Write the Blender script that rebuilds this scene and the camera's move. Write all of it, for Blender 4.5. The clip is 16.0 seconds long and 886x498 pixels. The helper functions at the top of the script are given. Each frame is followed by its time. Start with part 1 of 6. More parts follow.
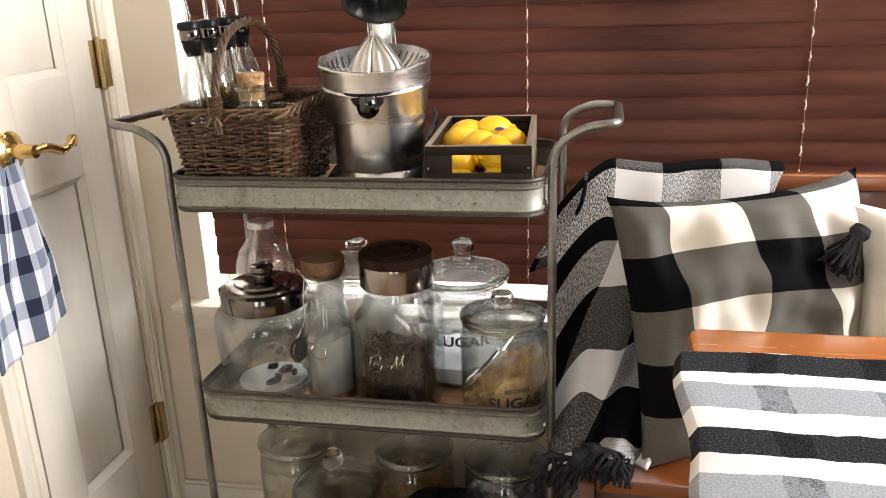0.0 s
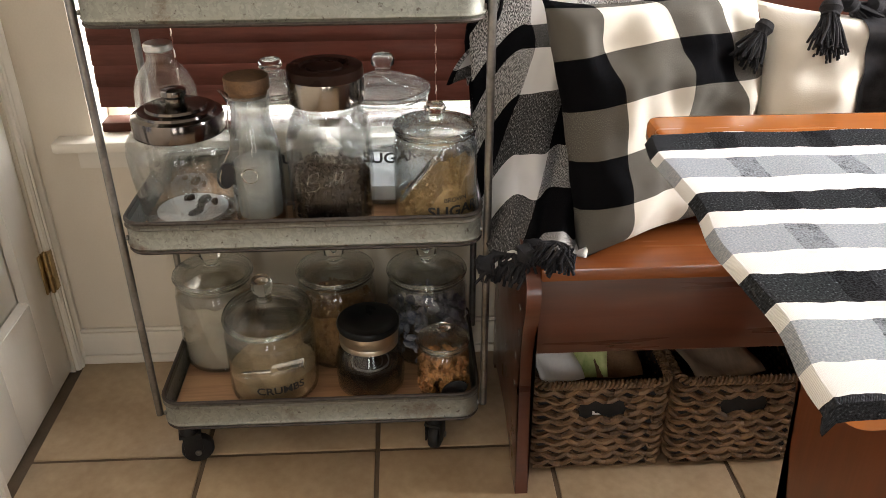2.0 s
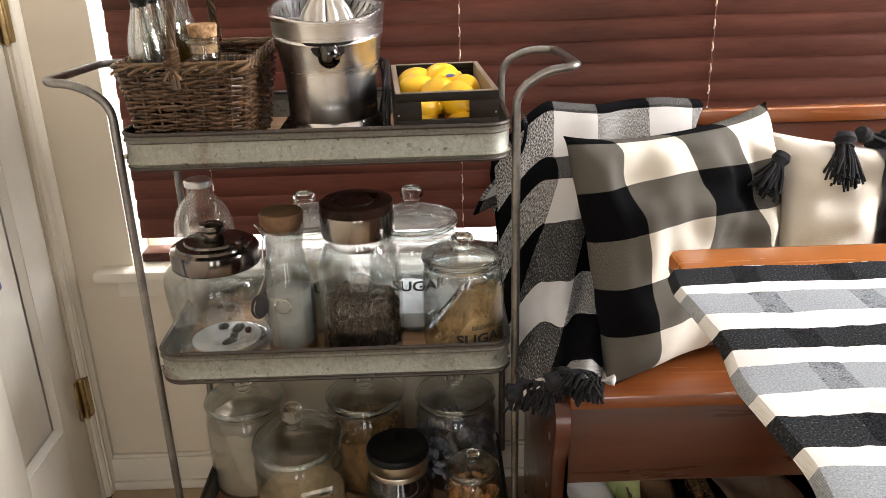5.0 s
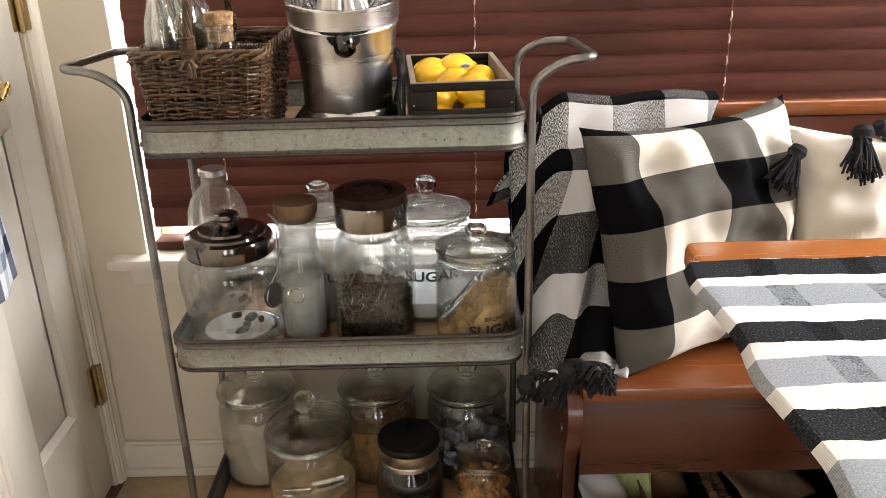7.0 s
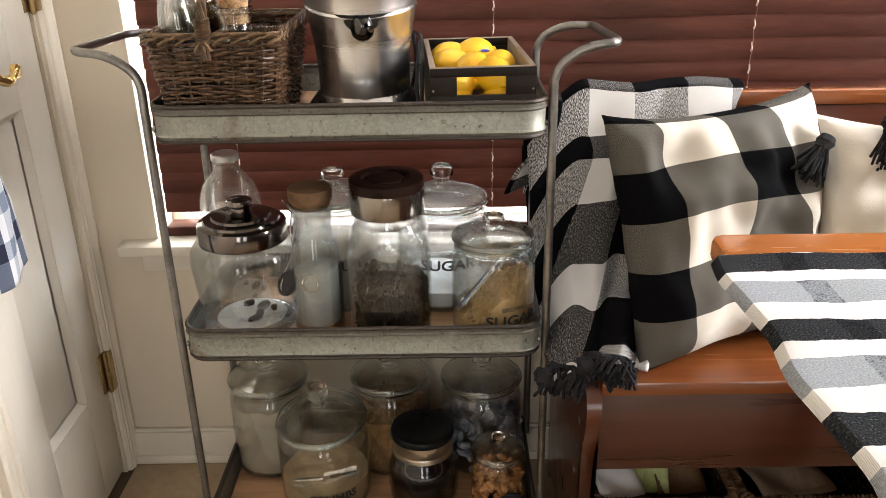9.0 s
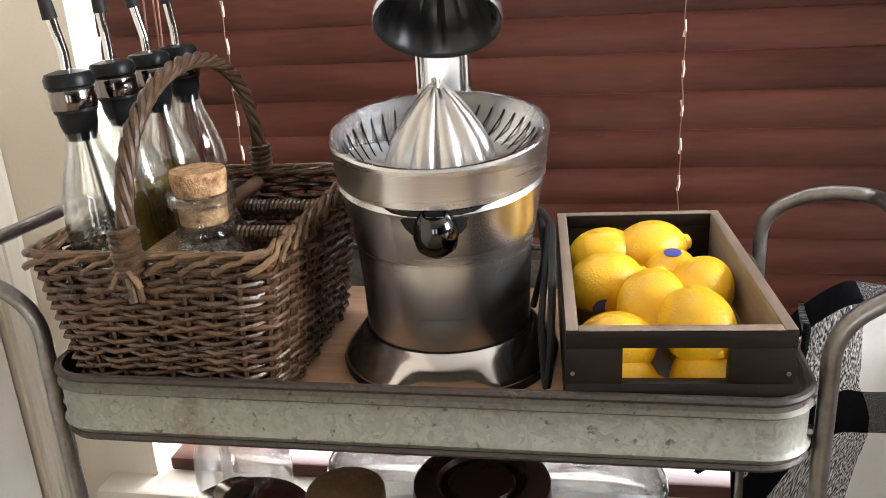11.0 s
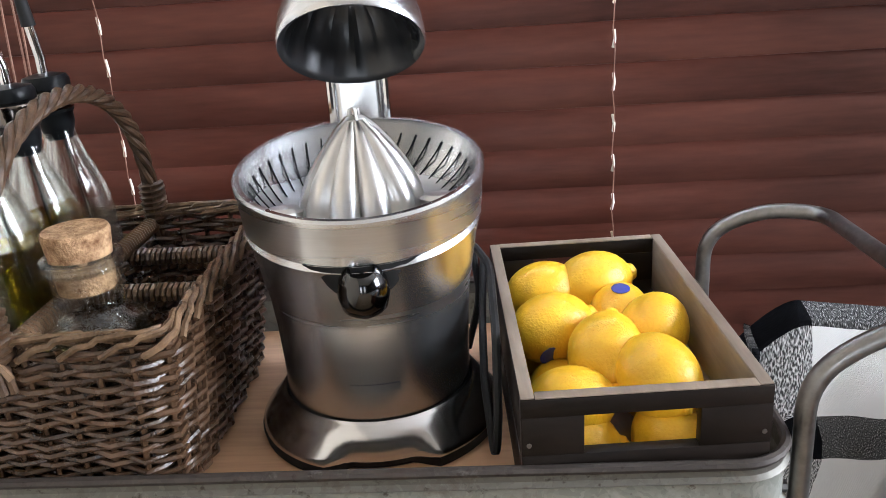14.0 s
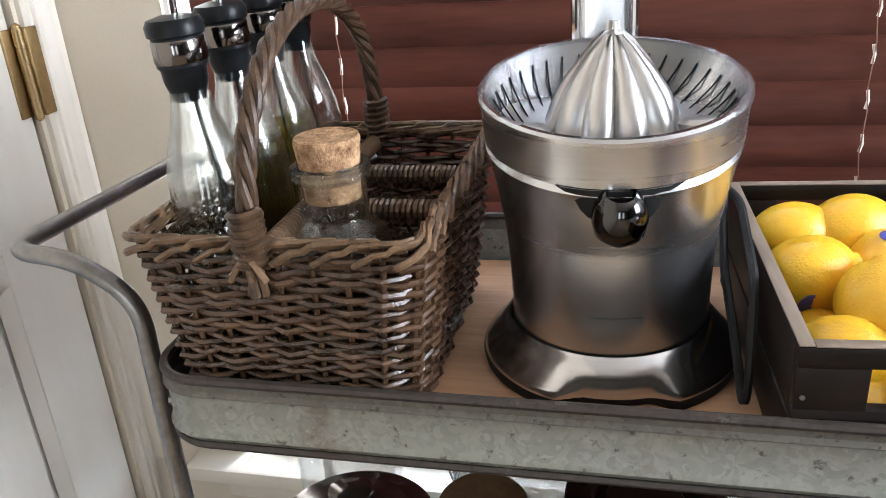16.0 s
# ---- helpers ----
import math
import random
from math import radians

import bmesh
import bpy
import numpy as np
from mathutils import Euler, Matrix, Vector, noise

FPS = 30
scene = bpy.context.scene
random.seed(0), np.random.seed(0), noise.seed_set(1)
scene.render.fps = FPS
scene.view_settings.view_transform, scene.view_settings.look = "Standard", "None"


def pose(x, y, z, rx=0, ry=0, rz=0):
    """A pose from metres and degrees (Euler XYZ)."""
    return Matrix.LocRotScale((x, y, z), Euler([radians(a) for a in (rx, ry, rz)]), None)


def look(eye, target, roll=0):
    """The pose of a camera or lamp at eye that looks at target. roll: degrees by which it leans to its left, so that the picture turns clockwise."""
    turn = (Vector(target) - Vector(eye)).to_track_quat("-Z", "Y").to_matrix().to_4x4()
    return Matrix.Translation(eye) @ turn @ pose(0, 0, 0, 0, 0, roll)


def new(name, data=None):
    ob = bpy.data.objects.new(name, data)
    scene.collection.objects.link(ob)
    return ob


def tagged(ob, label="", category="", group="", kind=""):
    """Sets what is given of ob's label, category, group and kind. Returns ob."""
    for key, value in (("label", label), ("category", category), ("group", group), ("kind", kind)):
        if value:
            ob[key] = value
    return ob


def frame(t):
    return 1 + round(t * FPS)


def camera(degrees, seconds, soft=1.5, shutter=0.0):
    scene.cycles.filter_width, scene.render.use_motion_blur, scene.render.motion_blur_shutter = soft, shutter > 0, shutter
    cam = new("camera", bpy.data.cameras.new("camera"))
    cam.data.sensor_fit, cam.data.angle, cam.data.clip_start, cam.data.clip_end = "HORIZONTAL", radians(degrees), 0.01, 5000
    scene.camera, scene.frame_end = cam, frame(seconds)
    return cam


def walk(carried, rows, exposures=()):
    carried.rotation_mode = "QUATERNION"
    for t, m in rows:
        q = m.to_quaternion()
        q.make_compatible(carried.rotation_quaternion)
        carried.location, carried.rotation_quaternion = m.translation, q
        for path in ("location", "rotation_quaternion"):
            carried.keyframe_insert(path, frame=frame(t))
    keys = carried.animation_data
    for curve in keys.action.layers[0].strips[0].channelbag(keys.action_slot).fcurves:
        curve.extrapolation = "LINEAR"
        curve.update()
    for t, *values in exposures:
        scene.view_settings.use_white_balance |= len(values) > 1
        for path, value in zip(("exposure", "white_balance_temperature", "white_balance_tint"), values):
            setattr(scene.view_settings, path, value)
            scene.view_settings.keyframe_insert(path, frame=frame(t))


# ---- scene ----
cam = camera(56.3, 16.0, 0.6)
PATH = [
    (0, (0.166, 0.291, 1.164), (-0.225, 2.149, 0.537), -2.2),
    (0.5, (0.073, 0.297, 1.158), (-0.124, 2.148, 0.428), -2.4),
    (1, (-0.015, 0.254, 1.141), (0.015, 2.081, 0.328), -1.2),
    (1.5, (-0.046, 0.243, 1.117), (0.038, 2.006, 0.176), -0.4),
    (2, (-0.045, 0.239, 1.126), (0.034, 1.983, 0.149), -0.3),
    (2.5, (-0.043, 0.241, 1.134), (0.043, 2.006, 0.199), -0.4),
    (3, (-0.041, 0.24, 1.139), (0.04, 2.032, 0.255), -0.4),
    (3.5, (-0.044, 0.235, 1.159), (0.012, 2.058, 0.339), -0.7),
    (4, (-0.042, 0.232, 1.167), (-0.006, 2.081, 0.406), -1.2),
    (6.5, (-0.051, 0.228, 1.165), (-0.045, 2.089, 0.432), -1.6),
    (7, (-0.053, 0.229, 1.164), (-0.055, 2.081, 0.408), -1.4),
    (7.5, (-0.055, 0.229, 1.162), (-0.063, 2.071, 0.383), -1.4),
    (8, (-0.052, 0.224, 1.161), (-0.065, 2.061, 0.371), -1.6),
    (8.5, (-0.051, 0.22, 1.152), (-0.073, 2.056, 0.359), -1.2),
    (9, (-0.069, 0.257, 1.16), (-0.089, 2.095, 0.371), -1.1),
    (9.5, (-0.058, 0.412, 1.163), (-0.126, 2.255, 0.389), -0.9),
    (10, (-0.061, 0.593, 1.189), (-0.272, 2.445, 0.462), -1.8),
    (10.2, (-0.051, 0.68, 1.18), (-0.351, 2.538, 0.503), -3.1),
    (12.5, (-0.153, 1.007, 1.19), (-0.524, 2.849, 0.504), -3.5),
    (13, (-0.124, 1.004, 1.197), (-0.391, 2.856, 0.49), -3.9),
    (13.5, (-0.105, 1.003, 1.195), (-0.236, 2.87, 0.491), -3.9),
    (14, (-0.106, 1.0, 1.196), (-0.235, 2.865, 0.487), -3.9),
    (14.5, (-0.177, 1.006, 1.185), (-0.514, 2.828, 0.434), -3.4),
    (15, (-0.183, 1.01, 1.178), (-0.63, 2.788, 0.38), -3.9),
    (15.5, (-0.173, 1.009, 1.179), (-0.624, 2.786, 0.38), -4.4),
    (16, (-0.182, 1.014, 1.175), (-0.642, 2.785, 0.369), -4.3),
]
walk(cam, [(t, look(eye, target, roll)) for t, eye, target, roll in PATH], [(0, 0.32, 6500, 13), (10.0, 0.32, 6500, 13), (12.3, 0.33, 5550, 11), (16.0, 0.33, 5550, 11)])

# ---- world, daylight and lamps ----
world = bpy.data.worlds.new("world")
scene.world = world
world.use_nodes = True
_wn = world.node_tree.nodes
_sky = _wn.new("ShaderNodeTexSky")
_sky.sky_type = "NISHITA"
_sky.sun_disc = False
_sky.sun_elevation = radians(29)
_sky.sun_rotation = radians(20)
world.node_tree.links.new(_sky.outputs[0], _wn["Background"].inputs[0])
_wn["Background"].inputs[1].default_value = 0.15

SUN = bpy.data.lights.new("sun", "SUN")
SUN.energy, SUN.angle, SUN.color = 5.0, radians(0.6), (1.0, 0.95, 0.87)
new("sun", SUN).matrix_world = look((2.5, 8.5, 4.0), (0, 1.8, 0))


def window_lamp(name, eye, target, w, h, power, color, spread=180):
    lamp = bpy.data.lights.new(name, "AREA")
    lamp.shape, lamp.size, lamp.size_y, lamp.energy, lamp.color = "RECTANGLE", w, h, power, color
    lamp.spread = radians(spread)
    new(name, lamp).matrix_world = look(eye, target)


# ---- materials ----
def nodes_of(name):
    m = bpy.data.materials.new(name)
    m.use_nodes = True
    return m, m.node_tree.nodes, m.node_tree.links, m.node_tree.nodes["Principled BSDF"]


def rgb(c):
    return (c[0], c[1], c[2], 1.0)


def ramp(n, l, src, stops):
    r = n.new("ShaderNodeValToRGB")
    while len(r.color_ramp.elements) < len(stops):
        r.color_ramp.elements.new(0.5)
    for e, (p, c) in zip(r.color_ramp.elements, stops):
        e.position, e.color = p, rgb(c)
    l.new(src, r.inputs[0])
    return r


def noise_tex(n, l, coord, scale, detail=4.0, rough=0.55):
    t = n.new("ShaderNodeTexNoise")
    t.inputs["Scale"].default_value, t.inputs["Detail"].default_value, t.inputs["Roughness"].default_value = scale, detail, rough
    l.new(coord, t.inputs["Vector"])
    return t


def surface(name, c1, c2, rough=0.5, metal=0.0, big=6.0, fine=120.0, bump=0.15, stretch=(1, 1, 1), coat=0.0, rough_var=0.15, island=0.0, sheen=0.0, sss=0.0, spec=None):
    """Two-scale varied surface: patches of c1 and c2, fine grain in relief and gloss."""
    m, n, l, b = nodes_of(name)
    tc, mp = n.new("ShaderNodeTexCoord"), n.new("ShaderNodeMapping")
    l.new(tc.outputs["Object"], mp.inputs[0])
    mp.inputs["Scale"].default_value = stretch
    t1, t2 = noise_tex(n, l, mp.outputs[0], big), noise_tex(n, l, mp.outputs[0], fine, 3.0)
    mix = n.new("ShaderNodeMath")
    mix.operation = "MULTIPLY_ADD"
    l.new(t2.outputs[0], mix.inputs[0])
    mix.inputs[1].default_value = 0.4
    l.new(t1.outputs[0], mix.inputs[2])
    src = mix.outputs[0]
    if island:
        info, add = n.new("ShaderNodeObjectInfo"), n.new("ShaderNodeMath")
        add.operation = "MULTIPLY_ADD"
        l.new(info.outputs["Random"], add.inputs[0])
        add.inputs[1].default_value = island
        l.new(src, add.inputs[2])
        src = add.outputs[0]
    lo = 0.45 + 0.15 * island
    r = ramp(n, l, src, [(lo, c1), (lo + 0.45 + 0.5 * island, c2)])
    l.new(r.outputs[0], b.inputs["Base Color"])
    rr = n.new("ShaderNodeMapRange")
    l.new(t1.outputs[0], rr.inputs[0])
    rr.inputs[3].default_value, rr.inputs[4].default_value = max(0.02, rough - rough_var), min(1.0, rough + rough_var)
    l.new(rr.outputs[0], b.inputs["Roughness"])
    b.inputs["Metallic"].default_value = metal
    b.inputs["Specular IOR Level"].default_value = spec if spec is not None else (0.12 if rough >= 0.8 else 0.5)
    b.inputs["Coat Weight"].default_value = coat
    b.inputs["Coat Roughness"].default_value = 0.12
    b.inputs["Sheen Weight"].default_value = sheen
    if sss:
        b.inputs["Subsurface Weight"].default_value = sss
        b.inputs["Subsurface Radius"].default_value = (0.01, 0.006, 0.002)
    if bump:
        bp = n.new("ShaderNodeBump")
        bp.inputs["Strength"].default_value, bp.inputs["Distance"].default_value = bump, 0.002
        l.new(t2.outputs[0], bp.inputs["Height"])
        l.new(bp.outputs[0], b.inputs["Normal"])
    return m


def wood(name, dark, light, axis="X", scale=9.0, rough=0.35, coat=0.4):
    s = {"X": (0.08, 1, 1), "Y": (1, 0.08, 1), "Z": (1, 1, 0.08)}[axis]
    return surface(name, dark, light, rough, 0, scale * 2, scale * 14, 0.08, s, coat, 0.1, island=0.25)


def galvanised(name, base=(0.235, 0.238, 0.205), rust=(0.10, 0.055, 0.03), scuff=(0.34, 0.34, 0.31)):
    m, n, l, b = nodes_of(name)
    tc = n.new("ShaderNodeTexCoord")
    v = n.new("ShaderNodeTexVoronoi")
    v.inputs["Scale"].default_value = 190
    warp = noise_tex(n, l, tc.outputs["Object"], 30, 3)
    mw = n.new("ShaderNodeMixRGB")
    mw.inputs[0].default_value = 0.06
    l.new(tc.outputs["Object"], mw.inputs[1])
    l.new(warp.outputs["Color"], mw.inputs[2])
    l.new(mw.outputs[0], v.inputs["Vector"])
    bw = n.new("ShaderNodeRGBToBW")
    l.new(v.outputs["Color"], bw.inputs[0])
    r1 = ramp(n, l, bw.outputs[0], [(0.1, [c * 0.85 for c in base]), (0.9, [min(1, c * 1.14) for c in base])])
    t1 = noise_tex(n, l, tc.outputs["Object"], 14, 8, 0.72)
    r2 = ramp(n, l, t1.outputs[0], [(0.55, (0, 0, 0)), (0.72, (1, 1, 1))])
    mx = n.new("ShaderNodeMixRGB")
    l.new(r2.outputs[0], mx.inputs[0])
    l.new(r1.outputs[0], mx.inputs[1])
    mx.inputs[2].default_value = rgb(rust)
    pits = ramp(n, l, noise_tex(n, l, tc.outputs["Object"], 95, 5, 0.65).outputs[0], [(0.60, (0, 0, 0)), (0.68, (0.75, 0.75, 0.75))])
    pale = ramp(n, l, noise_tex(n, l, tc.outputs["Object"], 38, 7, 0.75).outputs[0], [(0.60, (0, 0, 0)), (0.72, (0.6, 0.6, 0.6))])
    last = mx.outputs[0]
    for mask, tone in ((pale, scuff), (pits, [c * 0.45 for c in rust])):
        m2 = n.new("ShaderNodeMixRGB")
        l.new(mask.outputs[0], m2.inputs[0])
        l.new(last, m2.inputs[1])
        m2.inputs[2].default_value = rgb(tone)
        last = m2.outputs[0]
    l.new(last, b.inputs["Base Color"])
    rm = n.new("ShaderNodeMapRange")
    l.new(r2.outputs[0], rm.inputs[0])
    rm.inputs[3].default_value, rm.inputs[4].default_value = 0.55, 0.12
    l.new(rm.outputs[0], b.inputs["Metallic"])
    rr = n.new("ShaderNodeMapRange")
    l.new(t1.outputs[0], rr.inputs[0])
    rr.inputs[3].default_value, rr.inputs[4].default_value = 0.35, 0.7
    l.new(rr.outputs[0], b.inputs["Roughness"])
    bp = n.new("ShaderNodeBump")
    bp.inputs["Strength"].default_value, bp.inputs["Distance"].default_value = 0.25, 0.001
    l.new(t1.outputs[0], bp.inputs["Height"])
    l.new(bp.outputs[0], b.inputs["Normal"])
    return m


def clear_glass(name, tint=(0.985, 0.996, 0.992), gloss=0.30, bend=0.22):
    """Clear jar wall: part straight see-through, part refracting, with a Fresnel shine."""
    m, n, l, b = nodes_of(name)
    n.remove(b)
    tr, gl, lw, mx = n.new("ShaderNodeBsdfTransparent"), n.new("ShaderNodeBsdfGlossy"), n.new("ShaderNodeLayerWeight"), n.new("ShaderNodeMixShader")
    rf, mb = n.new("ShaderNodeBsdfGlass"), n.new("ShaderNodeMixShader")
    tr.inputs[0].default_value = rf.inputs[0].default_value = rgb(tint)
    rf.inputs["IOR"].default_value, rf.inputs["Roughness"].default_value = 1.47, 0.0
    mb.inputs[0].default_value = bend
    gl.inputs["Roughness"].default_value = 0.01
    tc = n.new("ShaderNodeTexCoord")
    t = noise_tex(n, l, tc.outputs["Object"], 22, 2)
    bp = n.new("ShaderNodeBump")
    bp.inputs["Strength"].default_value, bp.inputs["Distance"].default_value = 0.05, 0.004
    l.new(t.outputs[0], bp.inputs["Height"])
    for sh in (gl, lw):
        l.new(bp.outputs[0], sh.inputs["Normal"])
    lw.inputs[0].default_value = 0.5
    edge = math_node(n, l, "POWER", lw.outputs["Facing"], 2.2)
    l.new(math_node(n, l, "ADD", math_node(n, l, "MULTIPLY", edge, 0.40), 0.10 * gloss), mx.inputs[0])
    l.new(tr.outputs[0], mb.inputs[1])
    l.new(rf.outputs[0], mb.inputs[2])
    l.new(mb.outputs[0], mx.inputs[1])
    l.new(gl.outputs[0], mx.inputs[2])
    l.new(mx.outputs[0], n["Material Output"].inputs[0])
    return m


def solid_glass(name, color=(0.97, 1, 0.99), rough=0.0):
    m, n, l, b = nodes_of(name)
    b.inputs["Base Color"].default_value = rgb(color)
    b.inputs["Roughness"].default_value = rough
    b.inputs["Transmission Weight"].default_value = 1.0
    b.inputs["IOR"].default_value = 1.47
    return m


def brushed(name, col=(0.55, 0.55, 0.56), rough=0.28):
    return surface(name, [c * 0.9 for c in col], [min(1, c * 1.1) for c in col], rough, 1.0, 5, 160, 0.012, (0.15, 0.15, 4), 0, 0.03)


def math_node(n, l, op, a, bval=None, c=None):
    k = n.new("ShaderNodeMath")
    k.operation = op
    for i, v in enumerate((a, bval, c)):
        if v is None:
            continue
        if isinstance(v, (int, float)):
            k.inputs[i].default_value = v
        else:
            l.new(v, k.inputs[i])
    return k.outputs[0]


def band(n, l, src, period, width, shift):
    """1 inside a stripe of that width, else 0."""
    f = math_node(n, l, "FRACT", math_node(n, l, "DIVIDE", math_node(n, l, "ADD", src, shift), period))
    return math_node(n, l, "LESS_THAN", f, width / period)


def weave_finish(n, l, b, uv, col, thread=900.0, bump=0.5):
    """Twill relief and a speckle of threads over a woven colour."""
    w = n.new("ShaderNodeTexWave")
    w.inputs["Scale"].default_value, w.inputs["Distortion"].default_value = thread / 2.0, 1.5
    w.bands_direction = "DIAGONAL"
    l.new(uv, w.inputs["Vector"])
    t = noise_tex(n, l, uv, thread, 2)
    h = math_node(n, l, "ADD", w.outputs["Fac"], t.outputs[0])
    bp = n.new("ShaderNodeBump")
    bp.inputs["Strength"].default_value, bp.inputs["Distance"].default_value = bump, 0.0015
    l.new(h, bp.inputs["Height"])
    l.new(bp.outputs[0], b.inputs["Normal"])
    l.new(col, b.inputs["Base Color"])
    b.inputs["Roughness"].default_value = 0.9
    b.inputs["Specular IOR Level"].default_value = 0.03
    b.inputs["Sheen Weight"].default_value = 0.0


def buffalo(name, period, white=(0.74, 0.70, 0.62), black=(0.005, 0.005, 0.006), shift=(0, 0), thread=700.0, speckle=0.25, jitter=0.003, gap=0.5, lean=0.5):
    m, n, l, b = nodes_of(name)
    uv = n.new("ShaderNodeUVMap").outputs[0]
    sep = n.new("ShaderNodeSeparateXYZ")
    t0 = noise_tex(n, l, uv, 25, 2)
    l.new(uv, sep.inputs[0])
    wob = math_node(n, l, "MULTIPLY", math_node(n, l, "SUBTRACT", t0.outputs[0], 0.5), jitter)
    u = band(n, l, math_node(n, l, "ADD", sep.outputs[0], wob), period, period * gap, shift[0] + 10 * period)
    v = band(n, l, math_node(n, l, "ADD", sep.outputs[1], wob), period, period * gap, shift[1] + 10 * period)
    s = math_node(n, l, "ADD", math_node(n, l, "MULTIPLY", u, 1.0 - lean), math_node(n, l, "MULTIPLY", v, lean))
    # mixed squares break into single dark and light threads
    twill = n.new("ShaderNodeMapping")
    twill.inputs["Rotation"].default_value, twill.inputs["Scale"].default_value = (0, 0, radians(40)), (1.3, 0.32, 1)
    l.new(uv, twill.inputs[0])
    t = noise_tex(n, l, twill.outputs[0], thread, 1, 0.4)
    spk = math_node(n, l, "MULTIPLY", math_node(n, l, "SUBTRACT", t.outputs[0], 0.5), speckle * 6)
    mid = math_node(n, l, "SUBTRACT", 1.0, math_node(n, l, "ABSOLUTE", math_node(n, l, "SUBTRACT", math_node(n, l, "MULTIPLY", s, 2.0), 1.0)))
    k = math_node(n, l, "ADD", s, math_node(n, l, "MULTIPLY", spk, math_node(n, l, "ADD", math_node(n, l, "MULTIPLY", mid, 0.9), 0.1)))
    grey = [0.13 * w for w in white]
    r = ramp(n, l, k, [(0.05, white), (0.5, [g * 1.0 for g in grey]), (0.95, black)])
    weave_finish(n, l, b, uv, r.outputs[0], thread)
    return m


def runner_cloth(name):
    m, n, l, b = nodes_of(name)
    uv = n.new("ShaderNodeUVMap").outputs[0]
    sep = n.new("ShaderNodeSeparateXYZ")
    l.new(uv, sep.inputs[0])
    t0 = noise_tex(n, l, uv, 30, 3)
    wob = math_node(n, l, "MULTIPLY", math_node(n, l, "SUBTRACT", t0.outputs[0], 0.5), 0.012)
    y = math_node(n, l, "ADD", sep.outputs[1], wob)
    x = math_node(n, l, "ADD", sep.outputs[0], wob)
    dark = band(n, l, y, 0.1635, 0.046, 0.1635 * 20)
    grey = band(n, l, y, 0.1635, 0.052, -0.074 + 0.1635 * 20)
    cross = band(n, l, x, 0.1145, 0.031, -0.318 + 0.1145 * 20)
    t = noise_tex(n, l, uv, 480, 2, 0.5)
    spk = math_node(n, l, "MULTIPLY", math_node(n, l, "SUBTRACT", t.outputs[0], 0.5), 1.4)
    k = math_node(n, l, "ADD", math_node(n, l, "MULTIPLY", dark, 0.76), math_node(n, l, "MULTIPLY", grey, 0.36))
    patch = noise_tex(n, l, uv, 60, 3)
    cs = math_node(n, l, "MULTIPLY", cross, math_node(n, l, "ADD", math_node(n, l, "MULTIPLY", math_node(n, l, "ADD", dark, grey), 0.10), math_node(n, l, "MULTIPLY", math_node(n, l, "GREATER_THAN", patch.outputs[0], 0.56), 0.07)))
    k = math_node(n, l, "ADD", k, cs)
    k = math_node(n, l, "ADD", k, math_node(n, l, "MULTIPLY", spk, math_node(n, l, "MULTIPLY", k, 0.80)))
    r = ramp(n, l, k, [(0.02, (0.80, 0.80, 0.79)), (0.36, (0.34, 0.375, 0.42)), (0.66, (0.04, 0.044, 0.05)), (0.95, (0.008, 0.008, 0.01))])
    weave_finish(n, l, b, uv, r.outputs[0], 700)
    return m


def towel_cloth(name):
    m, n, l, b = nodes_of(name)
    uv = n.new("ShaderNodeUVMap").outputs[0]
    sep = n.new("ShaderNodeSeparateXYZ")
    l.new(uv, sep.inputs[0])
    a1 = band(n, l, sep.outputs[0], 0.075, 0.022, 0.75 + 0.012)
    a2 = band(n, l, sep.outputs[1], 0.075, 0.030, 0.75)
    a3 = band(n, l, sep.outputs[0], 0.075, 0.018, 0.75 - 0.02)
    k = math_node(n, l, "ADD", math_node(n, l, "MULTIPLY", a1, 0.62), math_node(n, l, "ADD", math_node(n, l, "MULTIPLY", a2, 0.28), math_node(n, l, "MULTIPLY", a3, 0.22)))
    t = noise_tex(n, l, uv, 700, 1, 0.4)
    k = math_node(n, l, "ADD", k, math_node(n, l, "MULTIPLY", math_node(n, l, "SUBTRACT", t.outputs[0], 0.5), 0.3))
    r = ramp(n, l, k, [(0.0, (0.72, 0.74, 0.78)), (0.4, (0.25, 0.30, 0.40)), (0.8, (0.03, 0.035, 0.06))])
    weave_finish(n, l, b, uv, r.outputs[0], 700)
    return m


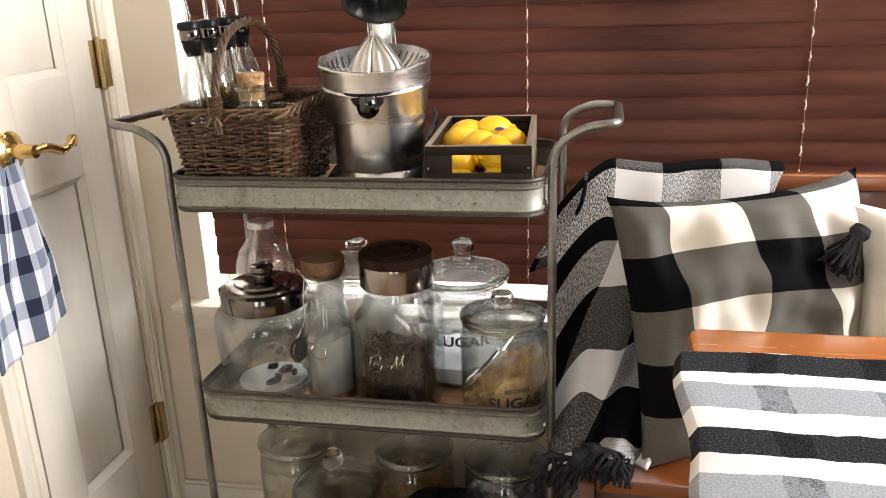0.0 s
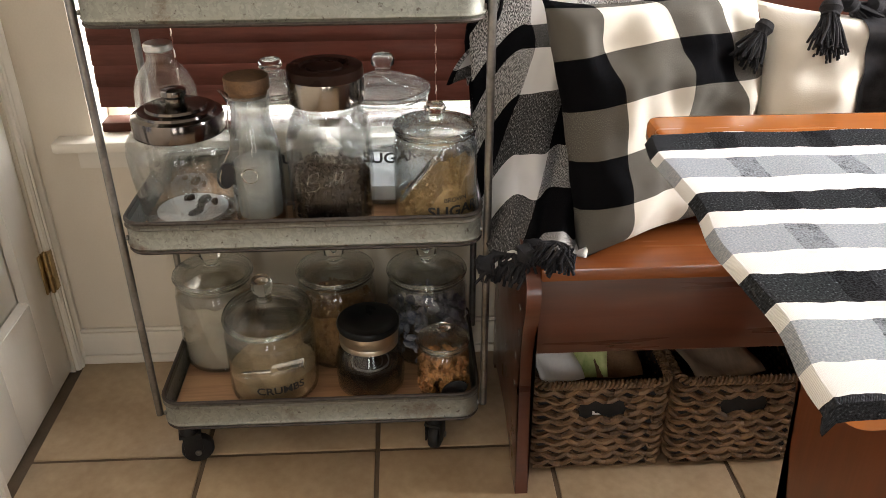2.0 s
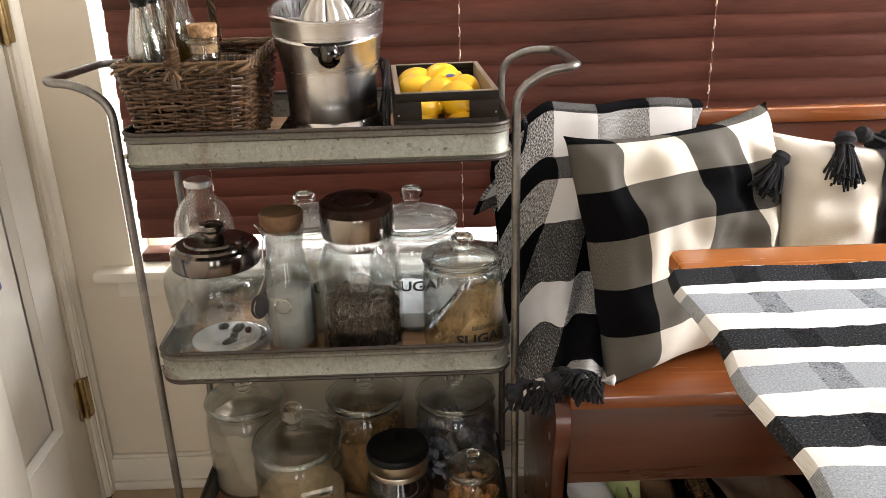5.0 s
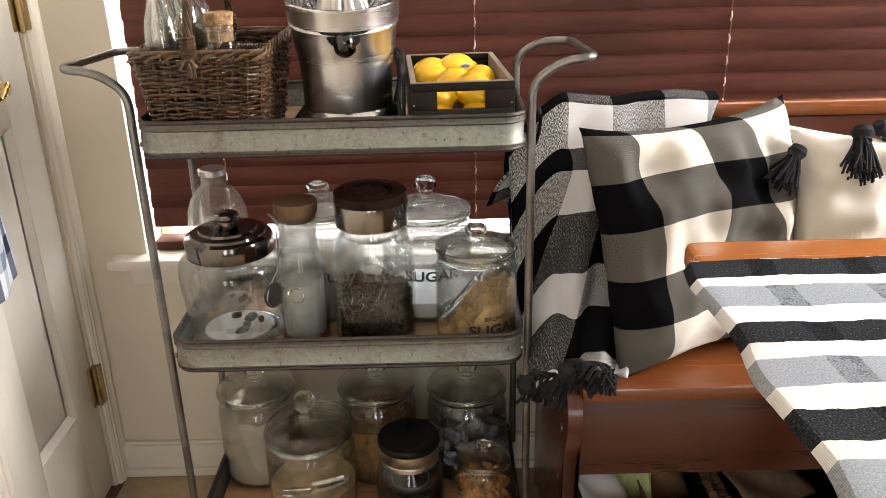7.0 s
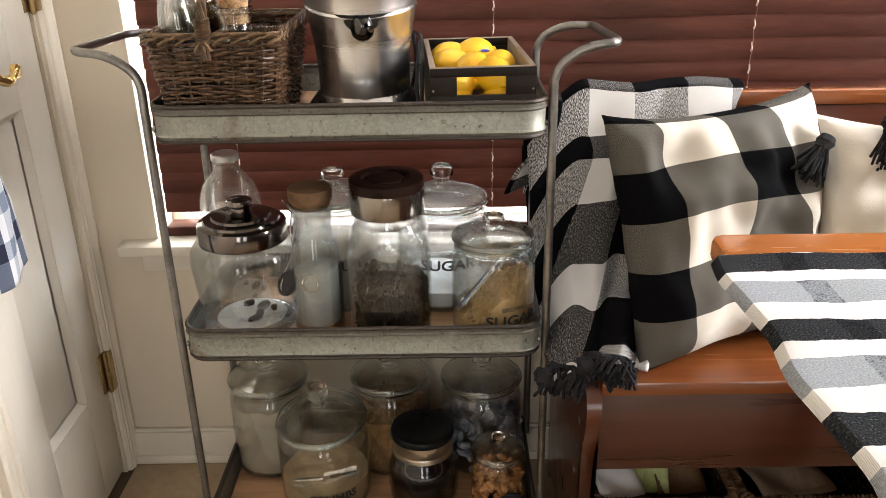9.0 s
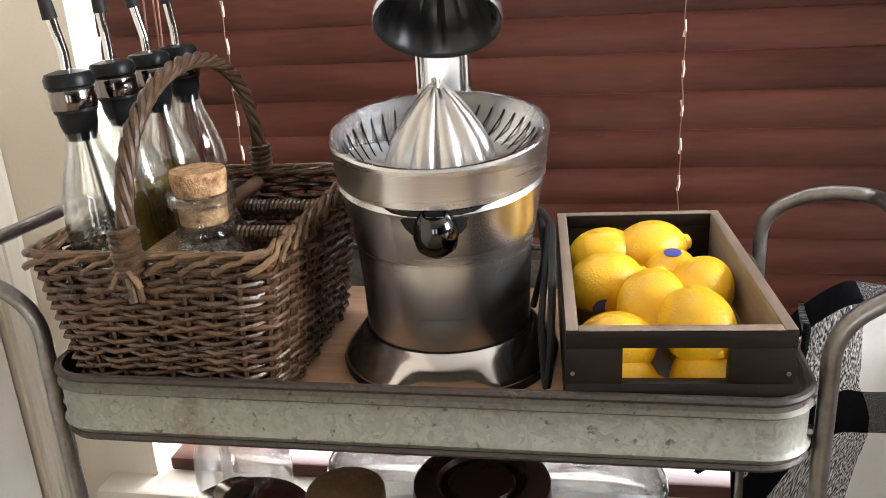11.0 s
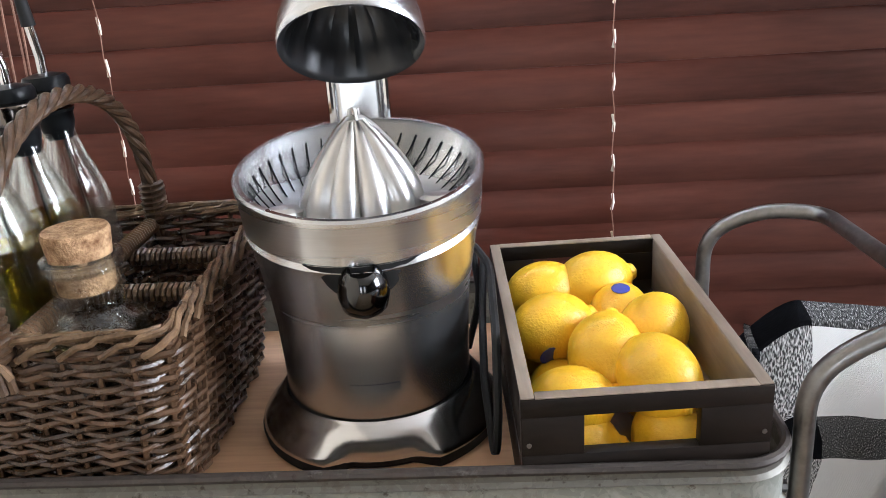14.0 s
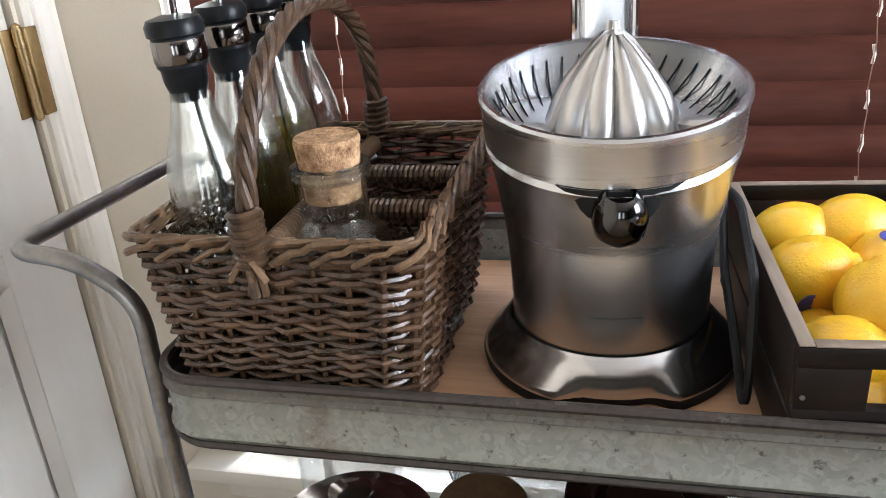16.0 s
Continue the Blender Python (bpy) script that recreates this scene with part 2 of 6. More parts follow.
def slat_wood(name):
    m, n, l, b = nodes_of(name)
    tc, mp, info = n.new("ShaderNodeTexCoord"), n.new("ShaderNodeMapping"), n.new("ShaderNodeObjectInfo")
    comb = n.new("ShaderNodeCombineXYZ")
    l.new(math_node(n, l, "MULTIPLY", info.outputs["Random"], 37.0), comb.inputs[0])
    l.new(tc.outputs["Object"], mp.inputs[0])
    l.new(comb.outputs[0], mp.inputs["Location"])
    mp.inputs["Scale"].default_value = (0.12, 1, 1)
    t1, t2 = noise_tex(n, l, mp.outputs[0], 22, 5), noise_tex(n, l, mp.outputs[0], 190, 4)
    k = math_node(n, l, "ADD", math_node(n, l, "MULTIPLY", t2.outputs[0], 0.45), t1.outputs[0])
    r = ramp(n, l, k, [(0.42, (0.014, 0.0055, 0.004)), (0.98, (0.095, 0.037, 0.026))])
    l.new(r.outputs[0], b.inputs["Base Color"])
    b.inputs["Roughness"].default_value = 0.38
    b.inputs["Specular IOR Level"].default_value = 0.16
    bp = n.new("ShaderNodeBump")
    bp.inputs["Strength"].default_value, bp.inputs["Distance"].default_value = 0.12, 0.001
    l.new(t2.outputs[0], bp.inputs["Height"])
    l.new(bp.outputs[0], b.inputs["Normal"])
    tl, mx = n.new("ShaderNodeBsdfTranslucent"), n.new("ShaderNodeMixShader")
    tl.inputs[0].default_value = (0.26, 0.122, 0.088, 1)
    mx.inputs[0].default_value = SLAT_GLOW
    l.new(b.outputs[0], mx.inputs[1])
    l.new(tl.outputs[0], mx.inputs[2])
    l.new(mx.outputs[0], n["Material Output"].inputs[0])
    return m


SLAT_GLOW = 0.16
M_WALL = surface("cream wall paint", (0.60, 0.53, 0.42), (0.66, 0.59, 0.48), 0.6, 0, 3, 260, 0.12)
# far walls stay out of view; painted dark to cut bounce light
M_FARWALL = surface("unseen wall darkened against bounce", (0.06, 0.052, 0.045), (0.08, 0.07, 0.06), 0.7, 0, 3, 260, 0.12)
M_TRIM = surface("ivory gloss trim paint", (0.66, 0.61, 0.52), (0.72, 0.67, 0.58), 0.35, 0, 4, 90, 0.05)
M_DOOR = surface("ivory door paint", (0.68, 0.64, 0.56), (0.74, 0.70, 0.62), 0.32, 0, 4, 90, 0.06, (1, 1, 0.15))
M_CEIL = surface("ceiling paint", (0.70, 0.69, 0.66), (0.76, 0.75, 0.72), 0.8, 0, 3, 200, 0.2)
M_GROUT = surface("brown grout", (0.10, 0.075, 0.05), (0.16, 0.12, 0.085), 0.9, 0, 12, 300, 0.4)
M_TILE = surface("beige ceramic tile", (0.30, 0.21, 0.125), (0.48, 0.37, 0.24), 0.38, 0, 7, 60, 0.12, island=0.12)
M_SLAT = slat_wood("mahogany blind slat")
M_CORD = surface("brown cord", (0.20, 0.11, 0.08), (0.34, 0.2, 0.15), 0.8, 0, 60, 400, 0.2)
# pale tone standing for daylight in the slats' cord holes
M_SLITLIGHT = surface("pale slit light", (0.62, 0.56, 0.46), (0.78, 0.72, 0.62), 0.8, 0, 60, 400, 0.2)
M_BRASS = surface("brass", (0.55, 0.36, 0.12), (0.72, 0.50, 0.20), 0.22, 1.0, 20, 150, 0.03)
M_OLDBRASS = surface("dull brass", (0.30, 0.21, 0.10), (0.46, 0.34, 0.17), 0.4, 1.0, 30, 150, 0.05)
M_GALV = galvanised("galvanised steel")
M_RIM = galvanised("worn dark rim", (0.055, 0.046, 0.040), (0.045, 0.024, 0.014), (0.20, 0.19, 0.175))
M_BAND = galvanised("grimy band", (0.125, 0.118, 0.100), (0.06, 0.033, 0.018), (0.24, 0.23, 0.20))
M_TUBE = surface("aged steel tube", (0.14, 0.135, 0.125), (0.30, 0.29, 0.275), 0.33, 0.9, 18, 150, 0.08, rough_var=0.12)
M_TRAYWOOD = wood("tray wood", (0.17, 0.082, 0.038), (0.56, 0.335, 0.185), "X", 14, 0.42, 0.12)
M_RUBBER = surface("black rubber", (0.008, 0.008, 0.008), (0.02, 0.02, 0.02), 0.55, 0, 20, 200, 0.1, spec=0.2)
M_STEEL = brushed("brushed stainless steel", (0.61, 0.61, 0.61), 0.27)
M_CHROME = surface("polished chrome", (0.62, 0.62, 0.63), (0.7, 0.7, 0.7), 0.06, 1.0, 10, 100, 0.0, rough_var=0.03)
M_DARKCHROME = surface("dark chrome", (0.13, 0.115, 0.105), (0.19, 0.17, 0.16), 0.14, 1.0, 10, 100, 0.0, rough_var=0.03)
M_CAST = surface("satin cast metal", (0.55, 0.54, 0.52), (0.66, 0.65, 0.63), 0.3, 1.0, 12, 140, 0.06)
M_DARKCAP = surface("dark plastic", (0.005, 0.0055, 0.006), (0.011, 0.012, 0.013), 0.3, 0, 15, 200, 0.03, spec=0.14)
M_WICKER = surface("brown willow", (0.010, 0.005, 0.0025), (0.110, 0.060, 0.031), 0.28, 0, 60, 500, 0.25, island=0.2, spec=0.5)
M_WICKLIGHT = surface("pale willow", (0.038, 0.021, 0.010), (0.21, 0.130, 0.072), 0.32, 0, 70, 500, 0.25, spec=0.35)
M_WICKHANDLE = surface("willow handle", (0.022, 0.011, 0.0055), (0.095, 0.055, 0.029), 0.38, 0, 80, 500, 0.25, spec=0.35)
M_GLASS = clear_glass("clear jar glass")
M_PANE = clear_glass("window glass", bend=0.0)
M_GLASS_OIL = clear_glass("bottle glass", (0.975, 0.99, 0.98), 0.4, 0.35)
M_THICK = solid_glass("thick glass")
M_OIL = clear_glass("olive oil", (0.72, 0.60, 0.06), 0.2, 0.0)
M_CORK = surface("cork", (0.13, 0.060, 0.025), (0.56, 0.36, 0.20), 0.85, 0, 110, 420, 0.9)
M_LEMON = surface("lemon peel", (0.80, 0.42, 0.008), (0.90, 0.57, 0.018), 0.36, 0, 14, 420, 0.35, sss=0.08)
M_STICKER = surface("blue fruit sticker", (0.03, 0.04, 0.25), (0.05, 0.06, 0.35), 0.4, 0, 50, 300, 0.0)
M_PAPER = surface("white paper", (0.72, 0.72, 0.72), (0.82, 0.82, 0.80), 0.7, 0, 20, 200, 0.1)
M_CRATE = surface("dark stained crate wood", (0.005, 0.0037, 0.003), (0.016, 0.011, 0.008), 0.45, 0, 14, 160, 0.15, (0.3, 0.3, 1), 0.0, spec=0.15)
M_CRATE_IN = surface("worn crate wood", (0.15, 0.115, 0.085), (0.34, 0.27, 0.20), 0.5, 0, 18, 160, 0.2, (1, 0.15, 1))
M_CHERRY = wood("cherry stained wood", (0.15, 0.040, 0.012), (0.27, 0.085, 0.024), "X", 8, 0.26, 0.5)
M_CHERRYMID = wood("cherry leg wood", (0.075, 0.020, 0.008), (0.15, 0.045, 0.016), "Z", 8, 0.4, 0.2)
# darker copy of the cherry stain, with shade put into its colour
M_CHERRYSHADE = wood("shaded cherry wood", (0.045, 0.012, 0.006), (0.10, 0.028, 0.013), "X", 8, 0.3, 0.45)
M_TABLE = wood("honey cherry table top", (0.34, 0.095, 0.02), (0.50, 0.17, 0.04), "X", 8, 0.25, 0.5)
M_CHECK_PILLOW = buffalo("buffalo check cotton", 0.155, shift=(0.028, 0.067), thread=1500.0, speckle=0.10)
M_CHECK_THROW = buffalo("buffalo check throw", 0.19, (0.74, 0.73, 0.72), shift=(0.098, 0.068), thread=850.0, speckle=0.40, gap=0.55, lean=0.64)
M_RUNNER = runner_cloth("striped woven table runner")
M_TOWEL = towel_cloth("blue checked towel")
M_WHITECLOTH = surface("white cotton", (0.68, 0.64, 0.56), (0.76, 0.72, 0.65), 0.9, 0, 12, 600, 0.35, sheen=0.3)
M_BLACKYARN = surface("black yarn", (0.008, 0.008, 0.01), (0.03, 0.03, 0.033), 0.9, 0, 40, 600, 0.6)
M_HYACINTH = surface("water hyacinth weave", (0.020, 0.009, 0.004), (0.20, 0.115, 0.055), 0.6, 0, 35, 300, 0.3, island=0.15)
M_FLOUR = surface("flour", (0.38, 0.33, 0.26), (0.48, 0.43, 0.35), 0.95, 0, 30, 300, 0.4)
# pale carafe contents, greyed to put their shade into the colour
M_SHADEDGRAIN = surface("pale grains greyed for shade", (0.26, 0.27, 0.265), (0.38, 0.39, 0.38), 0.8, 0, 30, 900, 0.4)
M_SUGAR = surface("white sugar", (0.74, 0.75, 0.76), (0.84, 0.85, 0.86), 0.8, 0, 30, 900, 0.4)
M_BROWNSUGAR = surface("brown sugar", (0.34, 0.21, 0.09), (0.60, 0.43, 0.22), 0.9, 0, 45, 260, 0.9)
M_COFFEE = surface("dark roasted beans", (0.006, 0.004, 0.003), (0.024, 0.016, 0.012), 0.6, 0, 60, 300, 0.3, island=0.2, spec=0.12)
M_CEREAL = surface("brown granola", (0.12, 0.06, 0.025), (0.30, 0.17, 0.07), 0.8, 0, 70, 300, 0.6)
M_CARAMEL = surface("caramel sweets", (0.42, 0.17, 0.05), (0.62, 0.32, 0.12), 0.5, 0, 60, 300, 0.2)
M_INK = surface("black printed ink", (0.02, 0.018, 0.016), (0.04, 0.036, 0.032), 0.6, 0, 60, 300, 0.0)
M_SLATE = surface("black chalkboard tag", (0.010, 0.010, 0.011), (0.025, 0.025, 0.027), 0.6, 0, 30, 300, 0.1)
M_CORKLID = surface("brown cork lid", (0.085, 0.042, 0.017), (0.16, 0.088, 0.038), 0.75, 0, 60, 300, 0.4)
# wrapper tones lowered, so the unlit shelf is in the colour
M_BLUEWRAP = surface("blue and white wrappers dimmed for shade", (0.02, 0.03, 0.09), (0.34, 0.34, 0.36), 0.4, 0, 45, 150, 0.2)
M_GREEN = surface("green print", (0.20, 0.30, 0.08), (0.5, 0.55, 0.25), 0.6, 0, 40, 100, 0.0)


# ---- mesh helpers ----
def part(name, bm, material, parent=None, label="", smooth=True, at=None, data_only=False):
    me = bpy.data.meshes.new(name)
    if material is M_GLASS:
        bmesh.ops.remove_doubles(bm, verts=bm.verts, dist=0.00005)
        bmesh.ops.recalc_face_normals(bm, faces=bm.faces)
    bm.to_mesh(me)
    bm.free()
    me.materials.append(material)
    if smooth:
        for p in me.polygons:
            p.use_smooth = True
        me.set_sharp_from_angle(angle=radians(38))
    if data_only:
        return me
    ob = new(name, me)
    if material is M_GLASS and name in ("glass", "lid"):
        md = ob.modifiers.new("wall", "SOLIDIFY")
        md.thickness, md.offset = 0.0024, -1.0
    if parent is not None:
        ob.parent = parent
    if at is not None:
        ob.matrix_basis = at
    if label:
        ob["label"] = label
    return ob


def thing(name, label, category, group="", kind="", at=None):
    ob = new(name)
    ob.empty_display_size = 0.02
    if at is not None:
        ob.matrix_basis = at
    return tagged(ob, label, category, group, kind)


def add_box(bm, x0, x1, y0, y1, z0, z1, bevel=0.0, m=None):
    r = bmesh.ops.create_cube(bm, size=1.0)
    for v in r["verts"]:
        v.co = Vector(((x0 + x1) / 2 + v.co.x * (x1 - x0), (y0 + y1) / 2 + v.co.y * (y1 - y0), (z0 + z1) / 2 + v.co.z * (z1 - z0)))
    vs = list(r["verts"])
    if bevel:
        es = list({e for v in vs for e in v.link_edges})
        g = bmesh.ops.bevel(bm, geom=es, offset=bevel, segments=2, profile=0.5, affect="EDGES")
        vs = list({v for f in g["faces"] for v in f.verts} | {v for v in vs if v.is_valid})
    if m is not None:
        for v in vs:
            v.co = m @ v.co
    return vs


def box_bm(x0, x1, y0, y1, z0, z1, bevel=0.0):
    bm = bmesh.new()
    add_box(bm, x0, x1, y0, y1, z0, z1, bevel)
    return bm


def quads(bm, rings, close_u=True, close_v=False, cap0=False, cap1=False):
    """Skin rings of points. close_u: each ring is closed."""
    vs = [[bm.verts.new(p) for p in ring] for ring in rings]
    k, n = len(vs), len(vs[0])
    for i in range(k if close_v else k - 1):
        a, b = vs[i], vs[(i + 1) % k]
        for j in range(n if close_u else n - 1):
            q = (j + 1) % n
            bm.faces.new((a[j], a[q], b[q], b[j]))
    if cap0:
        bm.faces.new(list(reversed(vs[0])))
    if cap1:
        bm.faces.new(vs[-1])
    return vs


def lathe(profile, seg=40, bm=None, m=None, shape=None):
    """Turn a profile of (radius, height) about z; shape(angle, r, z) may alter the radius."""
    bm = bm or bmesh.new()
    m = m or Matrix()
    rings = []
    for r, z in profile:
        ring = []
        for j in range(seg):
            a = 2 * math.pi * j / seg
            q = shape(a, r, z) if shape else r
            ring.append(m @ Vector((q * math.cos(a), q * math.sin(a), z)))
        rings.append(ring)
    quads(bm, rings)
    return bm


def fillet(pts, radius, steps=7):
    """Round the corners of a polyline."""
    pts = [Vector(p) for p in pts]
    out = [pts[0]]
    for a, b, c in zip(pts, pts[1:], pts[2:]):
        r = min(radius, (a - b).length * 0.48, (c - b).length * 0.48)
        p, q = b + (a - b).normalized() * r, b + (c - b).normalized() * r
        for i in range(steps + 1):
            t = i / steps
            out.append(p * (1 - t) ** 2 + b * 2 * t * (1 - t) + q * t * t)
    out.append(pts[-1])
    return out


def tube(pts, radius, seg=10, bm=None, closed=False, flat=1.0, taper=None):
    """A round bar along points."""
    bm = bm or bmesh.new()
    pts = [Vector(p) for p in pts]
    n = len(pts)
    up, rings = None, []
    for i, p in enumerate(pts):
        if closed:
            d = pts[(i + 1) % n] - pts[i - 1]
        else:
            d = pts[min(i + 1, n - 1)] - pts[max(i - 1, 0)]
        d = d.normalized() if d.length > 1e-9 else Vector((0, 0, 1))
        if up is None:
            up = Vector((0, 0, 1)) if abs(d.z) < 0.9 else Vector((1, 0, 0))
        side = d.cross(up)
        side = side.normalized() if side.length > 1e-6 else d.orthogonal().normalized()
        up = side.cross(d).normalized()
        r = radius * (taper(i / max(1, n - 1)) if taper else 1.0)
        rings.append([p + (side * math.cos(2 * math.pi * j / seg) * flat + up * math.sin(2 * math.pi * j / seg)) * r for j in range(seg)])
    quads(bm, rings, True, closed, not closed, not closed)
    return bm


def rrect(x0, x1, y0, y1, r, z, k=6):
    """Points round a rounded rectangle, counter-clockwise."""
    out = []
    for cx, cy, a0 in ((x1 - r, y0 + r, -90), (x1 - r, y1 - r, 0), (x0 + r, y1 - r, 90), (x0 + r, y0 + r, 180)):
        for i in range(k + 1):
            a = radians(a0 + 90 * i / k)
            out.append(Vector((cx + r * math.cos(a), cy + r * math.sin(a), z)))
    return out


def sweep_rr(x0, x1, y0, y1, r, profile, bm=None, k=6, caps=(False, False)):
    """Skin a rounded rectangle through (outward offset, height) pairs."""
    bm = bm or bmesh.new()
    rings = [rrect(x0 - o, x1 + o, y0 - o, y1 + o, max(0.002, r + o), z, k) for o, z in profile]
    quads(bm, rings, True, False, caps[0], caps[1])
    return bm


def text_mesh(words, size, bold=0.0):
    cu = bpy.data.curves.new("words", "FONT")
    cu.body, cu.size, cu.align_x, cu.align_y = words, size, "CENTER", "CENTER"
    cu.offset = bold
    cu.resolution_u = 3
    ob = bpy.data.objects.new("words", cu)
    me = bpy.data.meshes.new_from_object(ob)
    bpy.data.objects.remove(ob)
    return me


def print_round(parent, name, words, size, radius, z, yaw, material, stretch=1.0, bold=0.0):
    """Printed words bent round a jar wall; yaw 0 faces the room (-y)."""
    me = text_mesh(words, size, bold)
    for v in me.vertices:
        a = yaw + v.co.x / radius
        v.co = Vector(((radius + 0.0006) * math.sin(a), -(radius + 0.0006) * math.cos(a), z + v.co.y * stretch))
    me.materials.append(material)
    ob = new(name, me)
    ob.parent = parent
    return ob


# ---- large structure ----
WX, WY, CEIL = -0.79, 1.785, 2.45          # faces of the door wall and the window wall
EX, SY = 2.6, -2.6
OPX0, OPX1, OPZ0, OPZ1 = -0.655, 1.75, 0.515, 2.1   # window opening
T = 0.14


def plain(name, bm, material, label, category, smooth=False):
    return tagged(part(name, bm, material, smooth=smooth), label, category, kind="structure")


wall_north = bmesh.new()
for b in ((WX - T, OPX0, 0, CEIL), (OPX1, EX + T, 0, CEIL), (OPX0, OPX1, 0, OPZ0), (OPX0, OPX1, OPZ1, CEIL)):
    add_box(wall_north, b[0], b[1], WY, WY + T, b[2], b[3])
plain("wall_north", wall_north, M_WALL, "cream painted wall with a wide window", "wall")
DY0, DY1, DZ = 1.388, 1.732, 2.03            # door leaf
wall_west = bmesh.new()
for b in ((SY - T, DY0 - 0.012, 0, CEIL), (DY1 + 0.006, WY, 0, CEIL), (DY0 - 0.012, DY1 + 0.006, DZ + 0.01, CEIL)):
    add_box(wall_west, WX - T, WX, b[0], b[1], b[2], b[3])
add_box(wall_west, WX - T - 0.02, WX - T + 0.01, DY0 - 0.02, DY1 + 0.02, 0, DZ + 0.02)
plain("wall_west", wall_west, M_WALL, "cream painted wall with a narrow panelled door", "wall")
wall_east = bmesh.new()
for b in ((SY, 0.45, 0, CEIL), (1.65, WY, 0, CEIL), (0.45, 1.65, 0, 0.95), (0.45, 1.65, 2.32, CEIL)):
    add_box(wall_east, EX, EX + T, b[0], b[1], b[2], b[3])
plain("wall_east", wall_east, M_FARWALL, "unseen wall with a window, darkened to cut bounce light", "wall")
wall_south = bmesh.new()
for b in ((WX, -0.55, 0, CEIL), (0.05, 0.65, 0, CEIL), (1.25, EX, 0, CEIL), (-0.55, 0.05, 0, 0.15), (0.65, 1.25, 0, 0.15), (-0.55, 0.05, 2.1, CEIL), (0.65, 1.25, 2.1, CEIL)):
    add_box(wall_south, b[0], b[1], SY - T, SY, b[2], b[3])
plain("wall_south", wall_south, M_FARWALL, "unseen wall with two tall windows, darkened to cut bounce light", "wall")
plain("ceiling", box_bm(WX - T, EX + T, SY - T, WY + T, CEIL, CEIL + 0.1), M_CEIL, "flat white painted ceiling", "ceiling")
floor = plain("floor", box_bm(WX - T, EX + T, SY - T, WY + T, -0.12, -0.004), M_GROUT, "beige ceramic floor tiles with brown grout", "floor")
plain("ground", box_bm(-80, 80, -80, 80, -0.5, -0.4), surface("lawn", (0.03, 0.05, 0.015), (0.07, 0.1, 0.03), 0.9, 0, 1, 30, 0.3), "sunlit lawn outside the window", "ground")

window_lamp("north_window_light", ((OPX0 + OPX1) / 2, WY + T + 0.03, (OPZ0 + OPZ1) / 2), ((OPX0 + OPX1) / 2, 0, (OPZ0 + OPZ1) / 2), 2.3, 1.5, 265, (0.95, 0.98, 1.0))
window_lamp("east_window_light", (EX + 0.02, 1.10, 1.66), (0.0, 1.16, 0.70), 1.1, 1.25, 98, (1.0, 0.97, 0.93), 150)
window_lamp("south_window_light", (-0.25, SY - 0.02, 1.15), (-0.35, 0, 0.8), 0.5, 1.6, 15, (1.0, 0.94, 0.86))
window_lamp("south_window_light", (0.95, SY - 0.02, 1.15), (0.95, 0, 0.8), 0.5, 1.6, 8, (1.0, 0.94, 0.86))

# baseboards
base = bmesh.new()
for z0, z1, d in ((0.0, 0.02, 0.02), (0.02, 0.078, 0.013), (0.078, 0.086, 0.009)):
    add_box(base, WX + 0.012, EX, WY - d, WY - 0.0005, z0, z1, 0.002)
plain("baseboard", base, M_TRIM, "scuffed ivory painted baseboard along the wall", "baseboard", True)

# window sill, apron and jambs
sill = thing("window_sill", "glossy ivory painted window sill", "window sill", kind="structure")
part("sill_board", box_bm(-0.725, OPX1 + 0.07, WY - 0.042, WY + 0.03, 0.513, 0.535, 0.006), M_TRIM, sill)
part("sill_inner_board", box_bm(OPX0 + 0.002, OPX1 - 0.002, WY + 0.031, WY + 0.13, 0.516, 0.533, 0.002), M_TRIM, sill)
part("apron", box_bm(-0.69, OPX1 + 0.035, WY - 0.012, WY - 0.0005, 0.47, 0.512, 0.003), M_TRIM, sill)

window_1 = thing("window_1", "white framed double window behind closed blinds", "window", kind="structure")
wf = WY + 0.10
for nm, b in (("jamb", (OPX0, OPX0 + 0.03, 0.536, OPZ1)), ("jamb", (OPX1 - 0.03, OPX1, 0.536, OPZ1)), ("mullion", (0.165, 0.335, 0.5435, OPZ1 - 0.03)), ("head", (OPX0 + 0.03, OPX1 - 0.03, OPZ1 - 0.03, OPZ1)), ("bottom_rail", (OPX0 + 0.03, OPX1 - 0.03, 0.5335, 0.543))):
    part(nm, box_bm(b[0], b[1], wf, wf + 0.035, b[2], b[3], 0.003), M_TRIM, window_1)
for x0, x1 in ((OPX0 + 0.03, 0.165), (0.335, OPX1 - 0.03)):
    pane = part("pane", box_bm(x0, x1, wf + 0.015, wf + 0.019, 0.5435, OPZ1 - 0.03), M_PANE, window_1, smooth=False)
    pane.visible_shadow = False

# door
door_1 = thing("door_1", "narrow ivory panelled closet door, closed, with brass lever", "door", kind="structure")
DX = WX - 0.004


